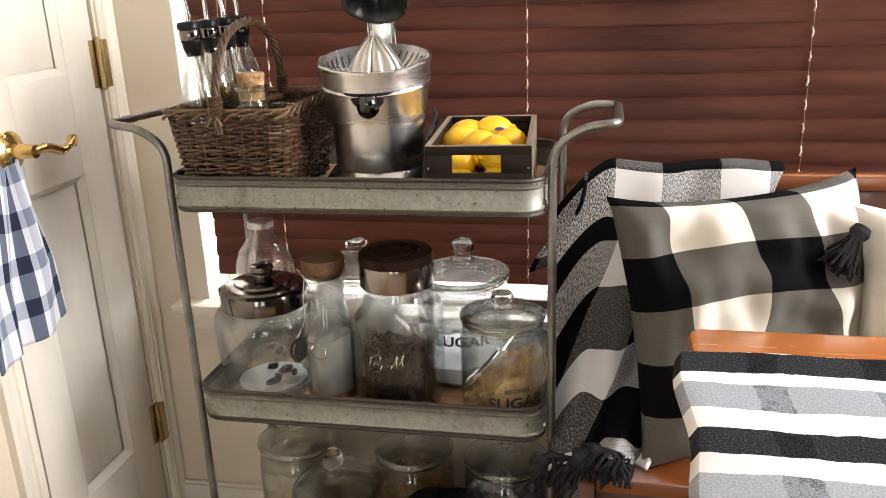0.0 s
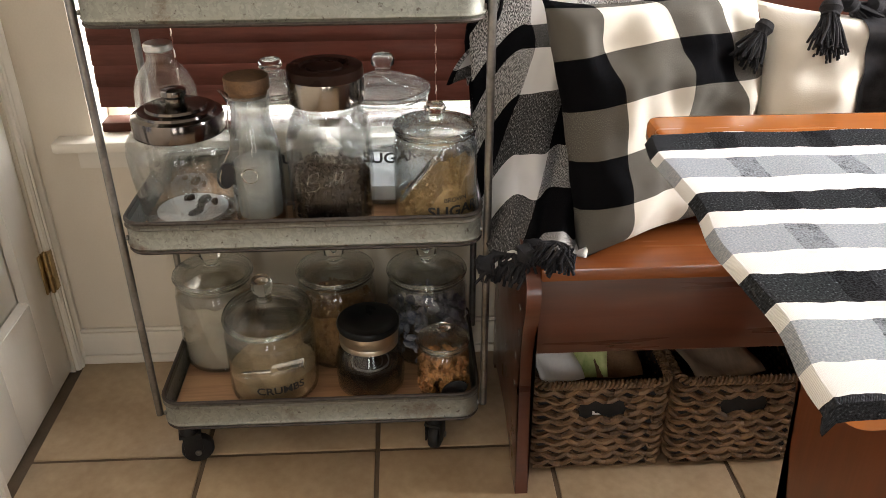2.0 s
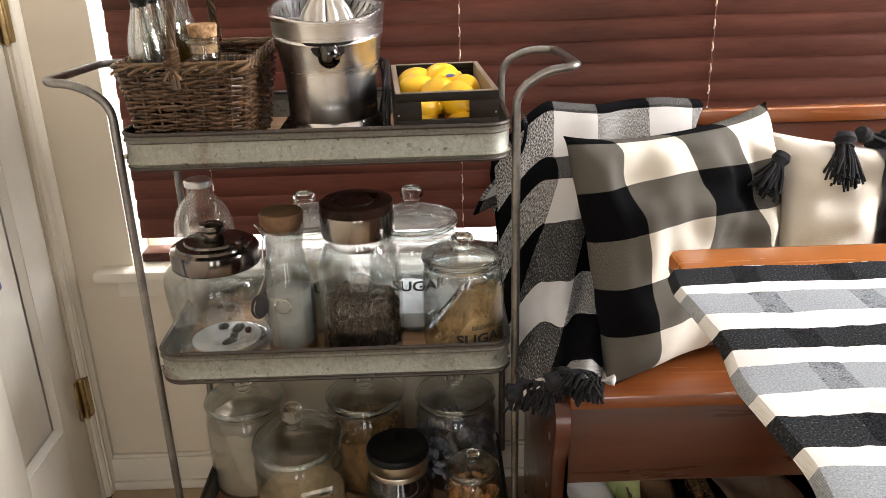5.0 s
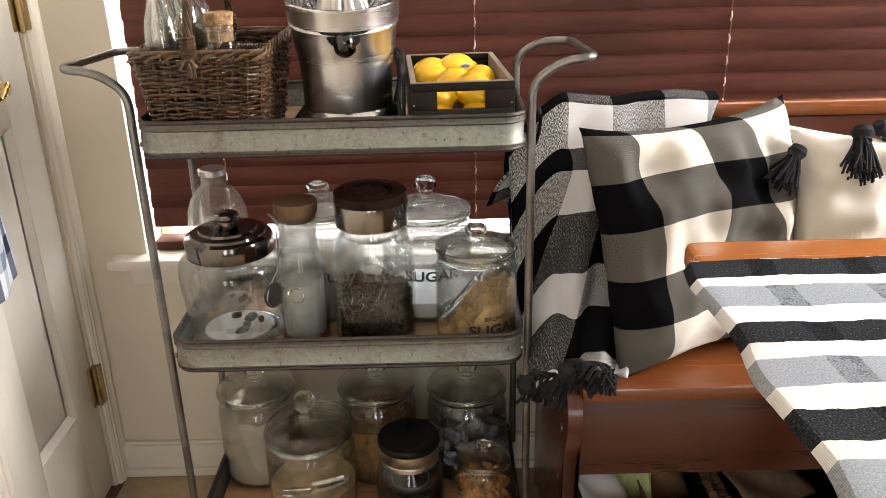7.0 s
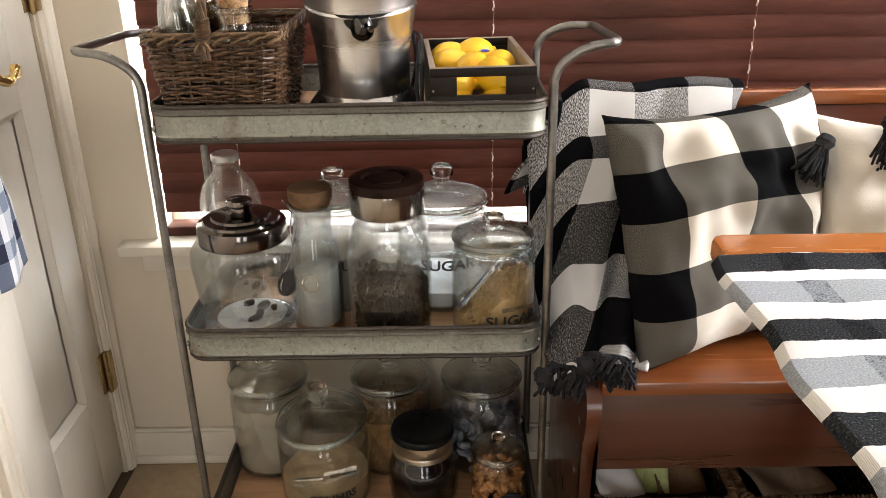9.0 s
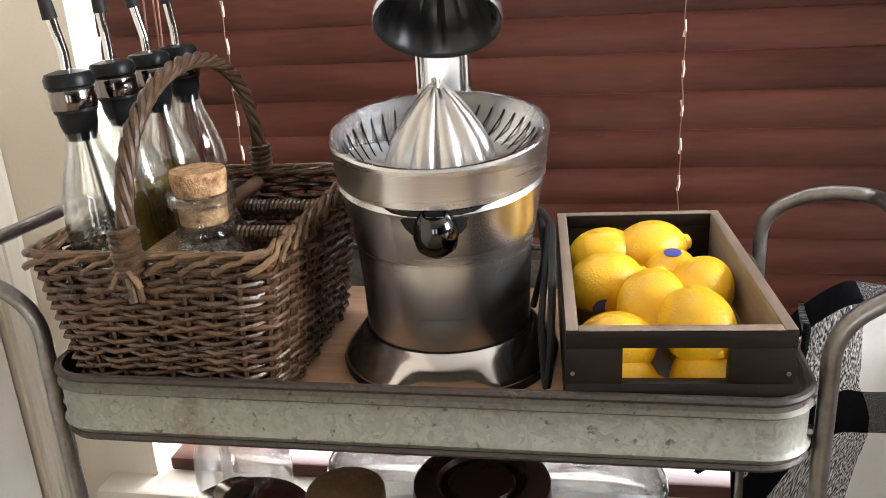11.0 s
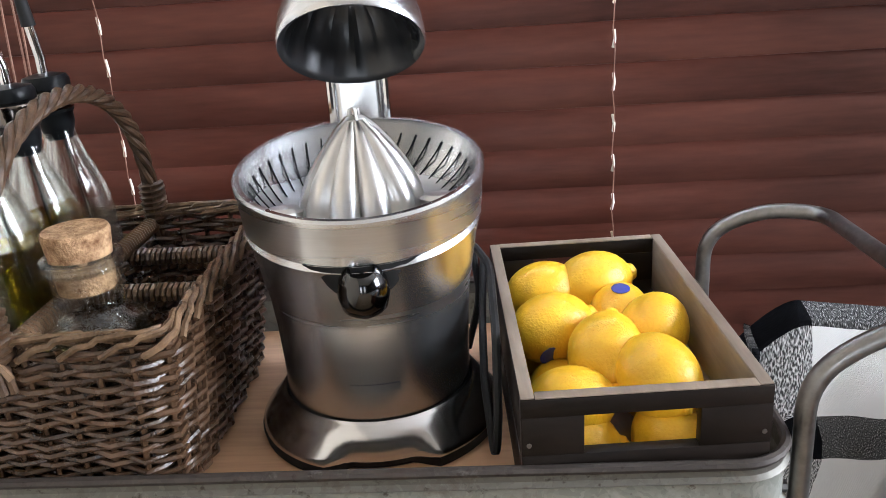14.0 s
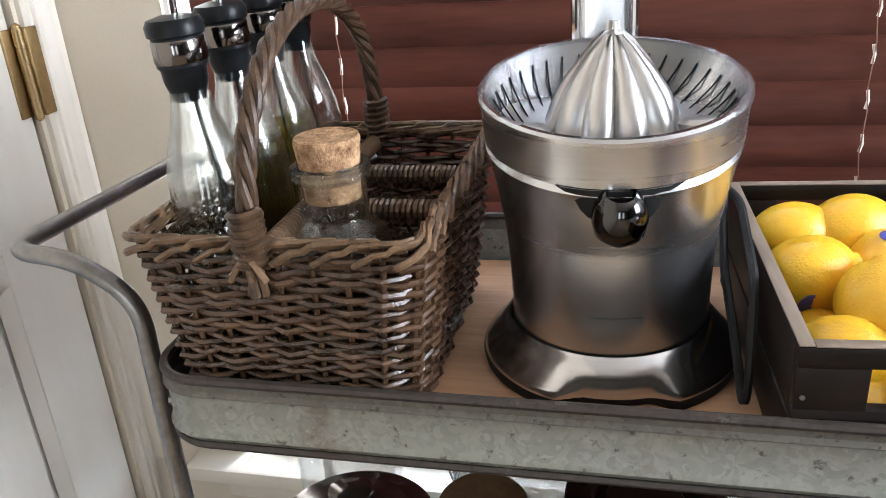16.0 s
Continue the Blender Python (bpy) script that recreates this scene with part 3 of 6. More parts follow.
def door_leaf():
    """Stiles and rails round two sunk panels with raised fields."""
    bm = bmesh.new()
    s0, s1 = DY0 + 0.096, DY1 - 0.092
    for b in ((DY0, s0, 0.012, DZ), (s1, DY1, 0.012, DZ), (s0, s1, 0.012, 0.242), (s0, s1, 0.836, 1.020), (s0, s1, 1.91, DZ)):
        add_box(bm, DX - 0.035, DX, b[0], b[1], b[2], b[3], 0.0015)
    for z0, z1 in ((0.242, 0.836), (1.020, 1.91)):
        add_box(bm, DX - 0.03, DX - 0.016, s0 - 0.004, s1 + 0.004, z0 - 0.004, z1 + 0.004)
        # moulded edge and raised field
        for o0, o1, d0, d1 in ((0.0, 0.012, -0.002, -0.013), (0.016, 0.040, -0.015, -0.004)):
            a = [(s0 + o0, z0 + o0), (s1 - o0, z0 + o0), (s1 - o0, z1 - o0), (s0 + o0, z1 - o0)]
            c = [(s0 + o1, z0 + o1), (s1 - o1, z0 + o1), (s1 - o1, z1 - o1), (s0 + o1, z1 - o1)]
            quads(bm, [[(DX + d0, p[0], p[1]) for p in a], [(DX + d1, p[0], p[1]) for p in c]], True, False, False, o0 > 0.01)
    return bm


part("leaf", door_leaf(), M_DOOR, door_1)


def hinge(z):
    bm = bmesh.new()
    add_box(bm, DX - 0.001, DX + 0.003, DY1 - 0.016, DY1 + 0.002, z, z + 0.088, 0.0008)
    add_box(bm, DX + 0.006, DX + 0.016, DY1 + 0.003, DY1 + 0.020, z, z + 0.088, 0.0008)
    for i in range(5):
        lathe([(0, z + i * 0.0176), (0.0055, z + i * 0.0176 + 0.0008), (0.0055, z + i * 0.0176 + 0.0168), (0, z + (i + 1) * 0.0176 - 0.0002)], 12, bm, Matrix.Translation((DX + 0.008, DY1 + 0.001, 0)))
    lathe([(0, z - 0.006), (0.0045, z - 0.003), (0.0045, z + 0.091), (0, z + 0.094)], 10, bm, Matrix.Translation((DX + 0.008, DY1 + 0.001, 0)))
    return part("hinge", bm, M_OLDBRASS, door_1, "dull brass butt hinge")


for z in (0.215, 0.985, 1.80):
    hinge(z)
lv = bmesh.new()
RM = Matrix.Translation((DX, 1.455, 0.918)) @ Matrix.Rotation(radians(90), 4, "Y")
lathe([(0.033, 0.0), (0.033, 0.004), (0.026, 0.010), (0.013, 0.013), (0.011, 0.05), (0, 0.052)], 28, lv, RM)
tube(fillet([(DX + 0.045, 1.455, 0.918), (DX + 0.052, 1.48, 0.921), (DX + 0.052, 1.52, 0.906), (DX + 0.050, 1.545, 0.912), (DX + 0.048, 1.558, 0.922)], 0.012), 0.0085, 10, lv, taper=lambda t: 1.0 - 0.35 * abs(t - 0.4))
lathe([(0, -0.006), (0.011, -0.004), (0.011, 0.004), (0, 0.006)], 16, lv, Matrix.Translation((DX + 0.048, 1.555, 0.917)) @ Matrix.Rotation(radians(90), 4, "Y"))
part("lever_handle", lv, M_BRASS, door_1, "polished brass scroll lever")

# door casing
casing = thing("trim", "ivory moulded door casing", "door casing", kind="structure")


def casing_strip(y0, y1, z1, flip):
    bm = bmesh.new()
    w = y1 - y0
    steps = [(0.0, 0.006), (0.10, 0.010), (0.22, 0.010), (0.26, 0.013), (0.40, 0.0135), (0.44, 0.010), (0.68, 0.0145), (0.74, 0.017), (0.92, 0.018), (1.0, 0.014)]
    if flip:
        steps = [(1 - a, b) for a, b in reversed(steps)]
    prof = [(WX, y0)] + [(WX + d, y0 + w * a) for a, d in steps] + [(WX, y1)]
    quads(bm, [[(x, y, 0.0) for x, y in prof], [(x, y, z1) for x, y in prof]], True, False, True, True)
    return bm


part("casing_strip", casing_strip(DY1 + 0.012, WY - 0.001, 2.09, False), M_TRIM, casing)
part("casing_strip", casing_strip(DY0 - 0.075, DY0 - 0.016, 2.09, True), M_TRIM, casing)
part("head_strip", box_bm(WX, WX + 0.016, DY0 - 0.075, WY - 0.001, 2.091, 2.15, 0.003), M_TRIM, casing)


# ---- blinds ----
def blinds():
    blind = thing("window_blind", "closed mahogany wooden venetian blind over the window", "blind")
    y, pitch, w = WY + 0.035, 0.0407, 0.050
    x0, x1 = OPX0 + 0.015, OPX1 - 0.015
    bm = bmesh.new()
    # gently cambered slat, tilted nearly shut: lower edge into the room
    prof = [(-0.5, -0.0022), (-0.3, 0.0008), (-0.1, 0.0024), (0.1, 0.0026), (0.3, 0.0012), (0.42, -0.0006), (0.5, -0.0024)]
    loop = [(a * w, c + 0.0013) for a, c in prof] + [(a * w, c - 0.0013) for a, c in reversed(prof)]
    tilt = radians(SLAT_TILT)
    ring = [Vector((0, u * math.cos(tilt) - v * math.sin(tilt), u * math.sin(tilt) + v * math.cos(tilt))) for u, v in loop]
    half = (x1 - x0) / 2
    quads(bm, [[Vector((s * half, 0, 0)) + p for p in ring] for s in (-1, -0.5, 0, 0.5, 1)], True, False, True, True)
    slat = part("slat", bm, M_SLAT, data_only=True)
    z = 0.6055
    rng = random.Random(4)
    while z < OPZ1 - 0.08:
        ob = new("slat", slat)
        ob.parent = blind
        ob.matrix_basis = pose((x0 + x1) / 2, y + rng.uniform(-0.0007, 0.0007), z, rng.uniform(-1.2, 1.2), rng.uniform(-0.05, 0.05), 0)
        z += pitch
    part("bottom_rail", box_bm(x0, x1, y - 0.025, y + 0.022, 0.536, 0.556, 0.004), M_SLAT, blind)
    part("head_rail", box_bm(x0, x1, y - 0.028, y + 0.022, OPZ1 - 0.06, OPZ1 - 0.002, 0.004), M_SLAT, blind)
    # short pale bits paint the daylight that shows through each slat's hole
    bit = part("slit_light", tube([(-0.0005, 0, -0.009), (0.0008, -0.001, -0.001), (-0.0004, 0, 0.008)], 0.0015, 6), M_SLITLIGHT, data_only=True)
    for cx in (-0.482, 0.014, 0.492, 0.98, 1.46):
        cb = bmesh.new()
        n = int((OPZ1 - 0.66) / pitch)
        for i in range(n * 2):
            zc = 0.575 + i * pitch / 2
            tube([(cx + 0.0012 * math.sin(i * 2.1), y - 0.0085, zc), (cx + 0.0012 * math.sin(i * 2.1 + 2.1), y - 0.0085, zc + pitch / 2)], 0.0006, 5, cb)
        part("ladder_cord", cb, M_CORD, blind)
        for i in range(n):
            ob = new("slit_light", bit)
            ob.parent = blind
            ob.matrix_basis = pose(cx, y - 0.0068, 0.6055 + i * pitch, 0, 3 * math.sin(i * 1.7 + cx * 9), 0)
    # pull cords hanging by the frame
    for cx, zz in ((-0.560, 0.99), (-0.548, 1.03), (-0.555, 1.06)):
        cb = tube([(cx + 0.006 * math.sin(i * 0.5 + zz * 30), y - 0.032, zz + i * 0.05) for i in range(20)], 0.0011, 5)
        lathe([(0, zz - 0.025), (0.005, zz - 0.02), (0.003, zz), (0, zz + 0.002)], 8, cb, Matrix.Translation((cx, y - 0.032, 0)))
        part("pull_cord", cb, M_CORD, blind)
    return blind


SLAT_TILT = 76.5
blinds()


# ---- the cart ----
CX0, CX1, CY0, CY1 = -0.507, 0.074, 1.431, 1.737     # tray walls
DECK = (0.840, 0.474, 0.106)                          # wooden floors of the trays, top first
TRAYZ = ((0.827, 0.883), (0.461, 0.518), (0.090, 0.152))


def cart():
    c = thing("serving_cart", "three-tier galvanised steel bar cart with rusty rims", "cart")
    for z0, z1 in TRAYZ:
        h = z1 - z0
        prof = [(-0.03, z0 + 0.001), (-0.012, z0), (-0.004, z0 + 0.002), (0.0, z0 + 0.008), (0.0015, z0 + 0.011), (0.003, z0 + 0.012), (0.0015, z0 + 0.014), (0.0, z0 + 0.016),
                (0.0, z1 - 0.0135), (-0.0022, z1 - 0.0135), (-0.0022, z0 + 0.012), (-0.005, z0 + 0.006), (-0.03, z0 + 0.005)]
        tray = part("tray", sweep_rr(CX0, CX1, CY0, CY1, 0.036, prof, None, 7, (True, True)), M_GALV, c)
        part("rim_band", sweep_rr(CX0, CX1, CY0, CY1, 0.036, [(-0.0022, z1 - 0.0135), (0.0, z1 - 0.0135), (0.0018, z1 - 0.012), (0.0028, z1 - 0.011), (0.0012, z1 - 0.009), (0.0002, z1 - 0.008), (0.0002, z1 - 0.002), (-0.0016, z1 - 0.002), (-0.0022, z1 - 0.008), (-0.0022, z1 - 0.0135)], None, 7), M_BAND, tray, "grimy upper band")
        rim = bmesh.new()
        base_loop = rrect(CX0 + 0.0005, CX1 - 0.0005, CY0 + 0.0005, CY1 - 0.0005, 0.036, z1, 8)
        tube(base_loop, 0.0036, 8, rim, True)
        part("rolled_rim", rim, M_RIM, tray, "rusty dark rolled rim")
        foot = tube(rrect(CX0 + 0.001, CX1 - 0.001, CY0 + 0.001, CY1 - 0.001, 0.036, z0 + 0.004, 8), 0.0032, 6, None, True)
        part("lower_bead", foot, M_RIM, tray, "rusty lower bead")
        part("wood_floor", sweep_rr(CX0 + 0.008, CX1 - 0.008, CY0 + 0.008, CY1 - 0.008, 0.03, [(0, z0 + 0.0065), (0, z0 + 0.012), (-0.001, z0 + 0.013)], None, 6, (True, True)), M_TRAYWOOD, tray, "brown wooden tray floor", smooth=False)
    for s, xl in ((-1, CX0 - 0.0125), (1, CX1 + 0.0105)):
        yf, yb, zt = CY0 + 0.030, CY1 - 0.014, 0.957
        xo = xl + s * 0.092
        pts = [(xl, yf, 0.105), (xl, yf, 0.86), (xl, yf + 0.002, 0.925), (xl + s * 0.045, yf + 0.002, 0.955), (xo, yf - 0.002, zt + 0.004), (xo, yb - 0.030, zt - 0.006), (xl + s * 0.045, yb - 0.012, 0.950), (xl, yb, 0.925), (xl, yb, 0.86), (xl, yb, 0.105)]
        part("side_frame", tube(fillet(pts, 0.045, 8), 0.0067, 14), M_TUBE, c, "bent grey steel tube")
        # bolts that hold the trays
        for z0, z1 in TRAYZ:
            for yy in (yf, yb):
                part("bolt", lathe([(0.0045, 0), (0.0045, 0.004), (0, 0.0055)], 8, None, Matrix.Translation((xl - s * 0.0085, yy, z0 + 0.018)) @ Matrix.Rotation(radians(-90 * s), 4, "Y")), M_TUBE, c)
    for wx, wy, turn in ((-0.470, 1.448, 15), (-0.008, 1.456, 70), (-0.462, 1.71, 30), (0.02, 1.71, 110)):
        m = pose(wx, wy, 0, 0, 0, turn)
        caster = part("caster", box_bm(-0.004, 0.004, -0.004, 0.004, 0.06, 0.091), M_RUBBER, c, "black swivel caster", at=m)
        fork = bmesh.new()
        for yy in (-0.0155, 0.0125):
            add_box(fork, -0.012, 0.022, yy, yy + 0.003, 0.026, 0.072, 0.001)
        add_box(fork, -0.018, 0.022, -0.0155, 0.0155, 0.066, 0.072, 0.002)
        lathe([(0.016, 0.072), (0.016, 0.08), (0.01, 0.089), (0, 0.089)], 16, fork)
        part("fork", fork, M_RUBBER, caster)
        wheel = lathe([(0.004, -0.011), (0.022, -0.011), (0.0275, -0.009), (0.030, -0.005), (0.030, 0.005), (0.0275, 0.009), (0.022, 0.011), (0.004, 0.011)], 28, None, Matrix.Translation((0.012, 0, 0.030)) @ Matrix.Rotation(radians(90), 4, "X"))
        part("wheel", wheel, M_RUBBER, caster)
        part("axle_cap", lathe([(0.006, 0), (0.006, 0.003), (0, 0.004)], 12, None, Matrix.Translation((0.012, -0.0155, 0.030)) @ Matrix.Rotation(radians(90), 4, "X")), M_TUBE, caster)
    return c


cart()


# ---- willow basket on the top tray ----
def perimeter(x0, x1, y0, y1, r, n):
    """n even points round a rounded rectangle with outward normals."""
    loop = rrect(x0, x1, y0, y1, r, 0, 8)
    lens = [(loop[(i + 1) % len(loop)] - p).length for i, p in enumerate(loop)]
    total, out, i, acc = sum(lens), [], 0, 0.0
    for k in range(n):
        s = total * k / n
        while acc + lens[i] < s:
            acc += lens[i]
            i += 1
        a, b = loop[i], loop[(i + 1) % len(loop)]
        p = a.lerp(b, (s - acc) / lens[i] if lens[i] else 0)
        d = (b - a).normalized()
        out.append((p, Vector((d.y, -d.x, 0))))
    return out


def weave(parent, box, height, z0, rows, stakes, r, amp, flare, material, stake_mat, seed=1, corner=0.02, flat=1.0):
    """Rods woven in and out of upright stakes; the basket widens upward by flare."""
    rng = random.Random(seed)
    n = stakes * 2
    x0, x1, y0, y1 = box
    for k in range(rows):
        t = (k + 0.5) / rows
        f = flare * t
        per = perimeter(x0 - f, x1 + f, y0 - f, y1 + f, corner, n)
        pts, drift = [], rng.uniform(0, 6)
        for i, (p, nrm) in enumerate(per):
            w = amp * (1 if i % 2 == 0 else 0) * (1 if ((i // 2) + k) % 2 == 0 else -1)
            z = z0 + height * t + 0.0014 * math.sin(i * 0.21 + drift) + rng.uniform(-0.0010, 0.0010)
            pts.append(p + nrm * w + Vector((0, 0, z)))
        part("strand", tube(pts, r * rng.uniform(0.85, 1.12), 6, None, True, flat), material, parent)
    for i in range(stakes):
        q0 = perimeter(x0, x1, y0, y1, corner, n)[i * 2][0]
        q1 = perimeter(x0 - flare, x1 + flare, y0 - flare, y1 + flare, corner, n)[i * 2][0]
        part("stake", tube([q0 + Vector((0, 0, z0)), q1 + Vector((0, 0, z0 + height))], r * 0.95, 6), stake_mat, parent)


def twisted(path, r_rod, r_turn, turns, rods, seg, k):
    """The k-th of the rods laid in a twist round a path."""
    bm = bmesh.new()
    path = [Vector(p) for p in path]
    n = len(path)
    pts = []
    for i, p in enumerate(path):
        d = (path[min(i + 1, n - 1)] - path[max(i - 1, 0)]).normalized()
        s = d.cross(Vector((1, 0, 0.02))).normalized()
        u = s.cross(d).normalized()
        a = 2 * math.pi * (turns * i / (n - 1) + k / rods)
        pts.append(p + (s * math.cos(a) + u * math.sin(a)) * r_turn)
    return tube(pts, r_rod, seg, bm)


def wicker_basket():
    b = thing("wicker_basket", "brown woven willow bottle basket with arched handle", "basket")
    bx = (-0.482, -0.325, 1.452, 1.677)
    zb, h, fl = DECK[0] + 0.004, 0.132, 0.017
    part("base", box_bm(bx[0] + 0.003, bx[1] - 0.003, bx[2] + 0.003, bx[3] - 0.003, DECK[0] + 0.0005, zb + 0.004, 0.002), M_WICKER, b)
    weave(b, bx, h, zb, 30, 38, 0.0023, 0.0038, fl, M_WICKER, M_WICKER, 3)
    # plaited border: rods laid slantwise over and under, each running on past three stakes
    per = perimeter(bx[0] - fl, bx[1] + fl, bx[2] - fl, bx[3] + fl, 0.012, 204)
    rg = random.Random(17)
    for k in range(34):
        i0, pts = k * 6, []
        for i in range(27):
            p, nrm = per[(i0 + i) % 204]
            t = i / 26
            side = 0.0046 * math.cos(math.pi * min(1.0, t * 1.15)) + rg.uniform(-0.0006, 0.0006)
            lift = 0.0045 * math.sin(math.pi * t) + (0.003 if 0.2 < t < 0.6 else 0.0) - (0.006 * (1 - t / 0.12) if t < 0.12 else 0.0)
            pts.append(p + nrm * side + Vector((0, 0, zb + h + 0.002 + lift)))
        part("border_rod", tube(pts, 0.0023 * rg.uniform(0.85, 1.15), 6), M_WICKLIGHT, b, "paler willow border rod")
    # wrapped dividers
    zd = zb + h - 0.004
    for a, c in (((-0.410, bx[2] - 0.004, zd), (-0.410, bx[3] + 0.004, zd)), ((-0.410, 1.556, zd - 0.012), (bx[1] + 0.006, 1.556, zd - 0.012)), ((-0.410, 1.627, zd - 0.010), (bx[1] + 0.006, 1.627, zd - 0.010)),
                 ((bx[0] - 0.005, 1.525, zd - 0.03), (-0.42, 1.525, zd - 0.03)), ((bx[0] - 0.005, 1.590, zd - 0.03), (-0.42, 1.590, zd - 0.03)), ((bx[0] - 0.005, 1.645, zd - 0.03), (-0.42, 1.645, zd - 0.03))):
        a, c = Vector(a), Vector(c)
        d = c - a
        div = part("divider", tube([a, c], 0.0045, 8), M_WICKER, b)
        turns = int(d.length / 0.0042)
        side = d.normalized().cross(Vector((0, 0, 1)))
        coil = [a + d * (i / (turns * 8)) + (side * math.cos(i * math.pi / 4) + Vector((0, 0, 1)) * math.sin(i * math.pi / 4)) * 0.0058 for i in range(turns * 8 + 1)]
        part("wrapping", tube(coil, 0.0020, 5), M_WICKLIGHT, div)
        for row in range(9):
            z = a.z - 0.010 - row * 0.011
            pts = [a + d * (i / 24) + side * (0.0025 * (1 if (i + row) % 2 else -1)) + Vector((0, 0, z - a.z)) for i in range(25)]
            part("divider_strand", tube(pts, 0.0026, 5), M_WICKER, div)
    # arched handle with bound feet
    y0, y1, zh = bx[2] - fl - 0.003, bx[3] + fl + 0.001, 1.107
    arch = []
    for i in range(61):
        t = i / 60
        a = math.pi * t
        arch.append((-0.410 + 0.004 * math.sin(a), (y0 + y1) / 2 - math.cos(a) * (y1 - y0) / 2, 0.95 + (zh - 0.95) * (math.sin(a) ** 0.62)))
    handle = part("handle", tube(arch, 0.0030, 6), M_WICKHANDLE, b, "twisted willow handle")
    for k in range(4):
        part("handle_rod", twisted(arch, 0.0032, 0.0040, 6.0, 4, 8, k), M_WICKHANDLE, handle)
    for yy, sgn in ((y0, -1), (y1, 1)):
        coil = [(-0.410 + 0.0092 * math.cos(i * 0.7), yy + 0.001 * sgn + 0.0098 * math.sin(i * 0.7), zb + h - 0.006 + i * 0.00058) for i in range(64)]
        part("binding", tube(coil, 0.0027, 5), M_WICKHANDLE, handle)
        tails = bmesh.new()
        for q in (-1, 0.2, 1):
            tube([(-0.410, yy + sgn * 0.009, zb + h + 0.006), (-0.410 + q * 0.012, yy + sgn * 0.0105, zb + h - 0.012)], 0.0024, 5, tails)
        part("binding_tail", tails, M_WICKLIGHT, handle)
    return b


wicker_basket()


# ---- bottles in the basket ----
def oil_bottle(x, y, yaw, oil, lean=0, side=-2.5):
    bt = thing("oil_bottle", "clear glass oil bottle with steel pourer" + (", part full of golden oil" if oil > 0.03 else ", nearly empty"), "bottle", "oil bottles in the basket", at=pose(x, y, DECK[0] + 0.010, lean, side, 0) @ Matrix.Rotation(radians(yaw), 4, "Z") @ Matrix.Diagonal((0.9, 0.9, 1.055, 1)))
    sq = lambda a, r, z: r * (1.0 + 0.06 * math.cos(4 * a) * (1 if z < 0.12 else 0))
    prof = [(0, 0.0), (0.024, 0.0), (0.027, 0.004), (0.0295, 0.05), (0.0305, 0.12), (0.0305, 0.142), (0.0285, 0.158), (0.0235, 0.174), (0.0180, 0.187), (0.0145, 0.199), (0.0130, 0.210), (0.0125, 0.216), (0.0150, 0.218), (0.0150, 0.224), (0.0112, 0.224), (0.0102, 0.210), (0.0120, 0.199), (0.0155, 0.187), (0.0210, 0.173), (0.0260, 0.157), (0.0280, 0.142), (0.0280, 0.12), (0.0270, 0.05), (0.0245, 0.008), (0.021, 0.0045), (0, 0.004)]
    part("glass", lathe(prof, 32, shape=sq), M_GLASS_OIL, bt)
    if oil > 0.01:
        part("oil", lathe([(0, 0.0046), (0.0205, 0.0052), (0.0242, 0.0085), (0.0252, oil), (0, oil)], 24), M_OIL, bt, "golden olive oil")
    cap = part("pourer", lathe([(0.011, 0.200), (0.0135, 0.206), (0.0155, 0.212), (0.0160, 0.219), (0.0178, 0.221), (0.0178, 0.2375), (0.0200, 0.239), (0.0202, 0.2445), (0.0180, 0.248), (0.0080, 0.250), (0.0, 0.250)], 28), M_DARKCAP, bt, "black stopper with steel tube")
    part("steel_band", lathe([(0.0179, 0.2230), (0.0185, 0.2240), (0.0185, 0.2355), (0.0179, 0.2365)], 28), M_DARKCHROME, cap)
    part("spout_tube", tube([(0, 0, 0.247), (0.001, 0, 0.262), (-0.002, -0.004, 0.292)], 0.0044, 12), M_CHROME, cap)
    part("tip_cover", tube([(-0.0018, -0.0037, 0.285), (-0.0035, -0.0058, 0.312)], 0.0062, 12, taper=lambda t: 1 - 0.25 * t), M_RUBBER, cap)
    part("air_tube", tube([(0.002, 0, 0.21), (0.006, 0, 0.15), (0.010, 0, 0.09)], 0.0016, 6), M_RUBBER, cap)
    return bt


oil_bottle(-0.452, 1.483, 20, 0.055)
oil_bottle(-0.450, 1.540, 70, 0.150)
oil_bottle(-0.448, 1.596, -30, 0.156)
oil_bottle(-0.447, 1.648, 40, 0.0)


def cork_bottle():
    bt = thing("cork_bottle", "small round glass bottle with a fat cork", "bottle", at=pose(-0.378, 1.494, DECK[0] + 0.010, 0, 0, 0))
    part("glass", lathe([(0, 0), (0.033, 0), (0.038, 0.006), (0.0395, 0.06), (0.0385, 0.10), (0.033, 0.118), (0.0235, 0.126), (0.0215, 0.130), (0.0235, 0.134), (0.0225, 0.138), (0.0225, 0.155), (0.0255, 0.158), (0.0255, 0.164)], 40), M_GLASS, bt)
    part("rim_ring", lathe([(0.0215, 0.156), (0.026, 0.157), (0.0265, 0.161), (0.026, 0.165), (0.0215, 0.166), (0.0215, 0.156)], 36), M_THICK, bt)
    part("syrup", lathe([(0, 0.003), (0.032, 0.003), (0.0365, 0.008), (0.0375, 0.052), (0, 0.052)], 32), surface("dark vinegar", (0.012, 0.008, 0.006), (0.02, 0.014, 0.01), 0.08, 0, 5, 50, 0.0), bt, "dark vinegar")
    part("cork", lathe([(0, 0.142), (0.0185, 0.142), (0.0195, 0.16), (0.0218, 0.181), (0.0208, 0.1835), (0, 0.1835)], 32), M_CORK, bt, "natural cork stopper")


cork_bottle()


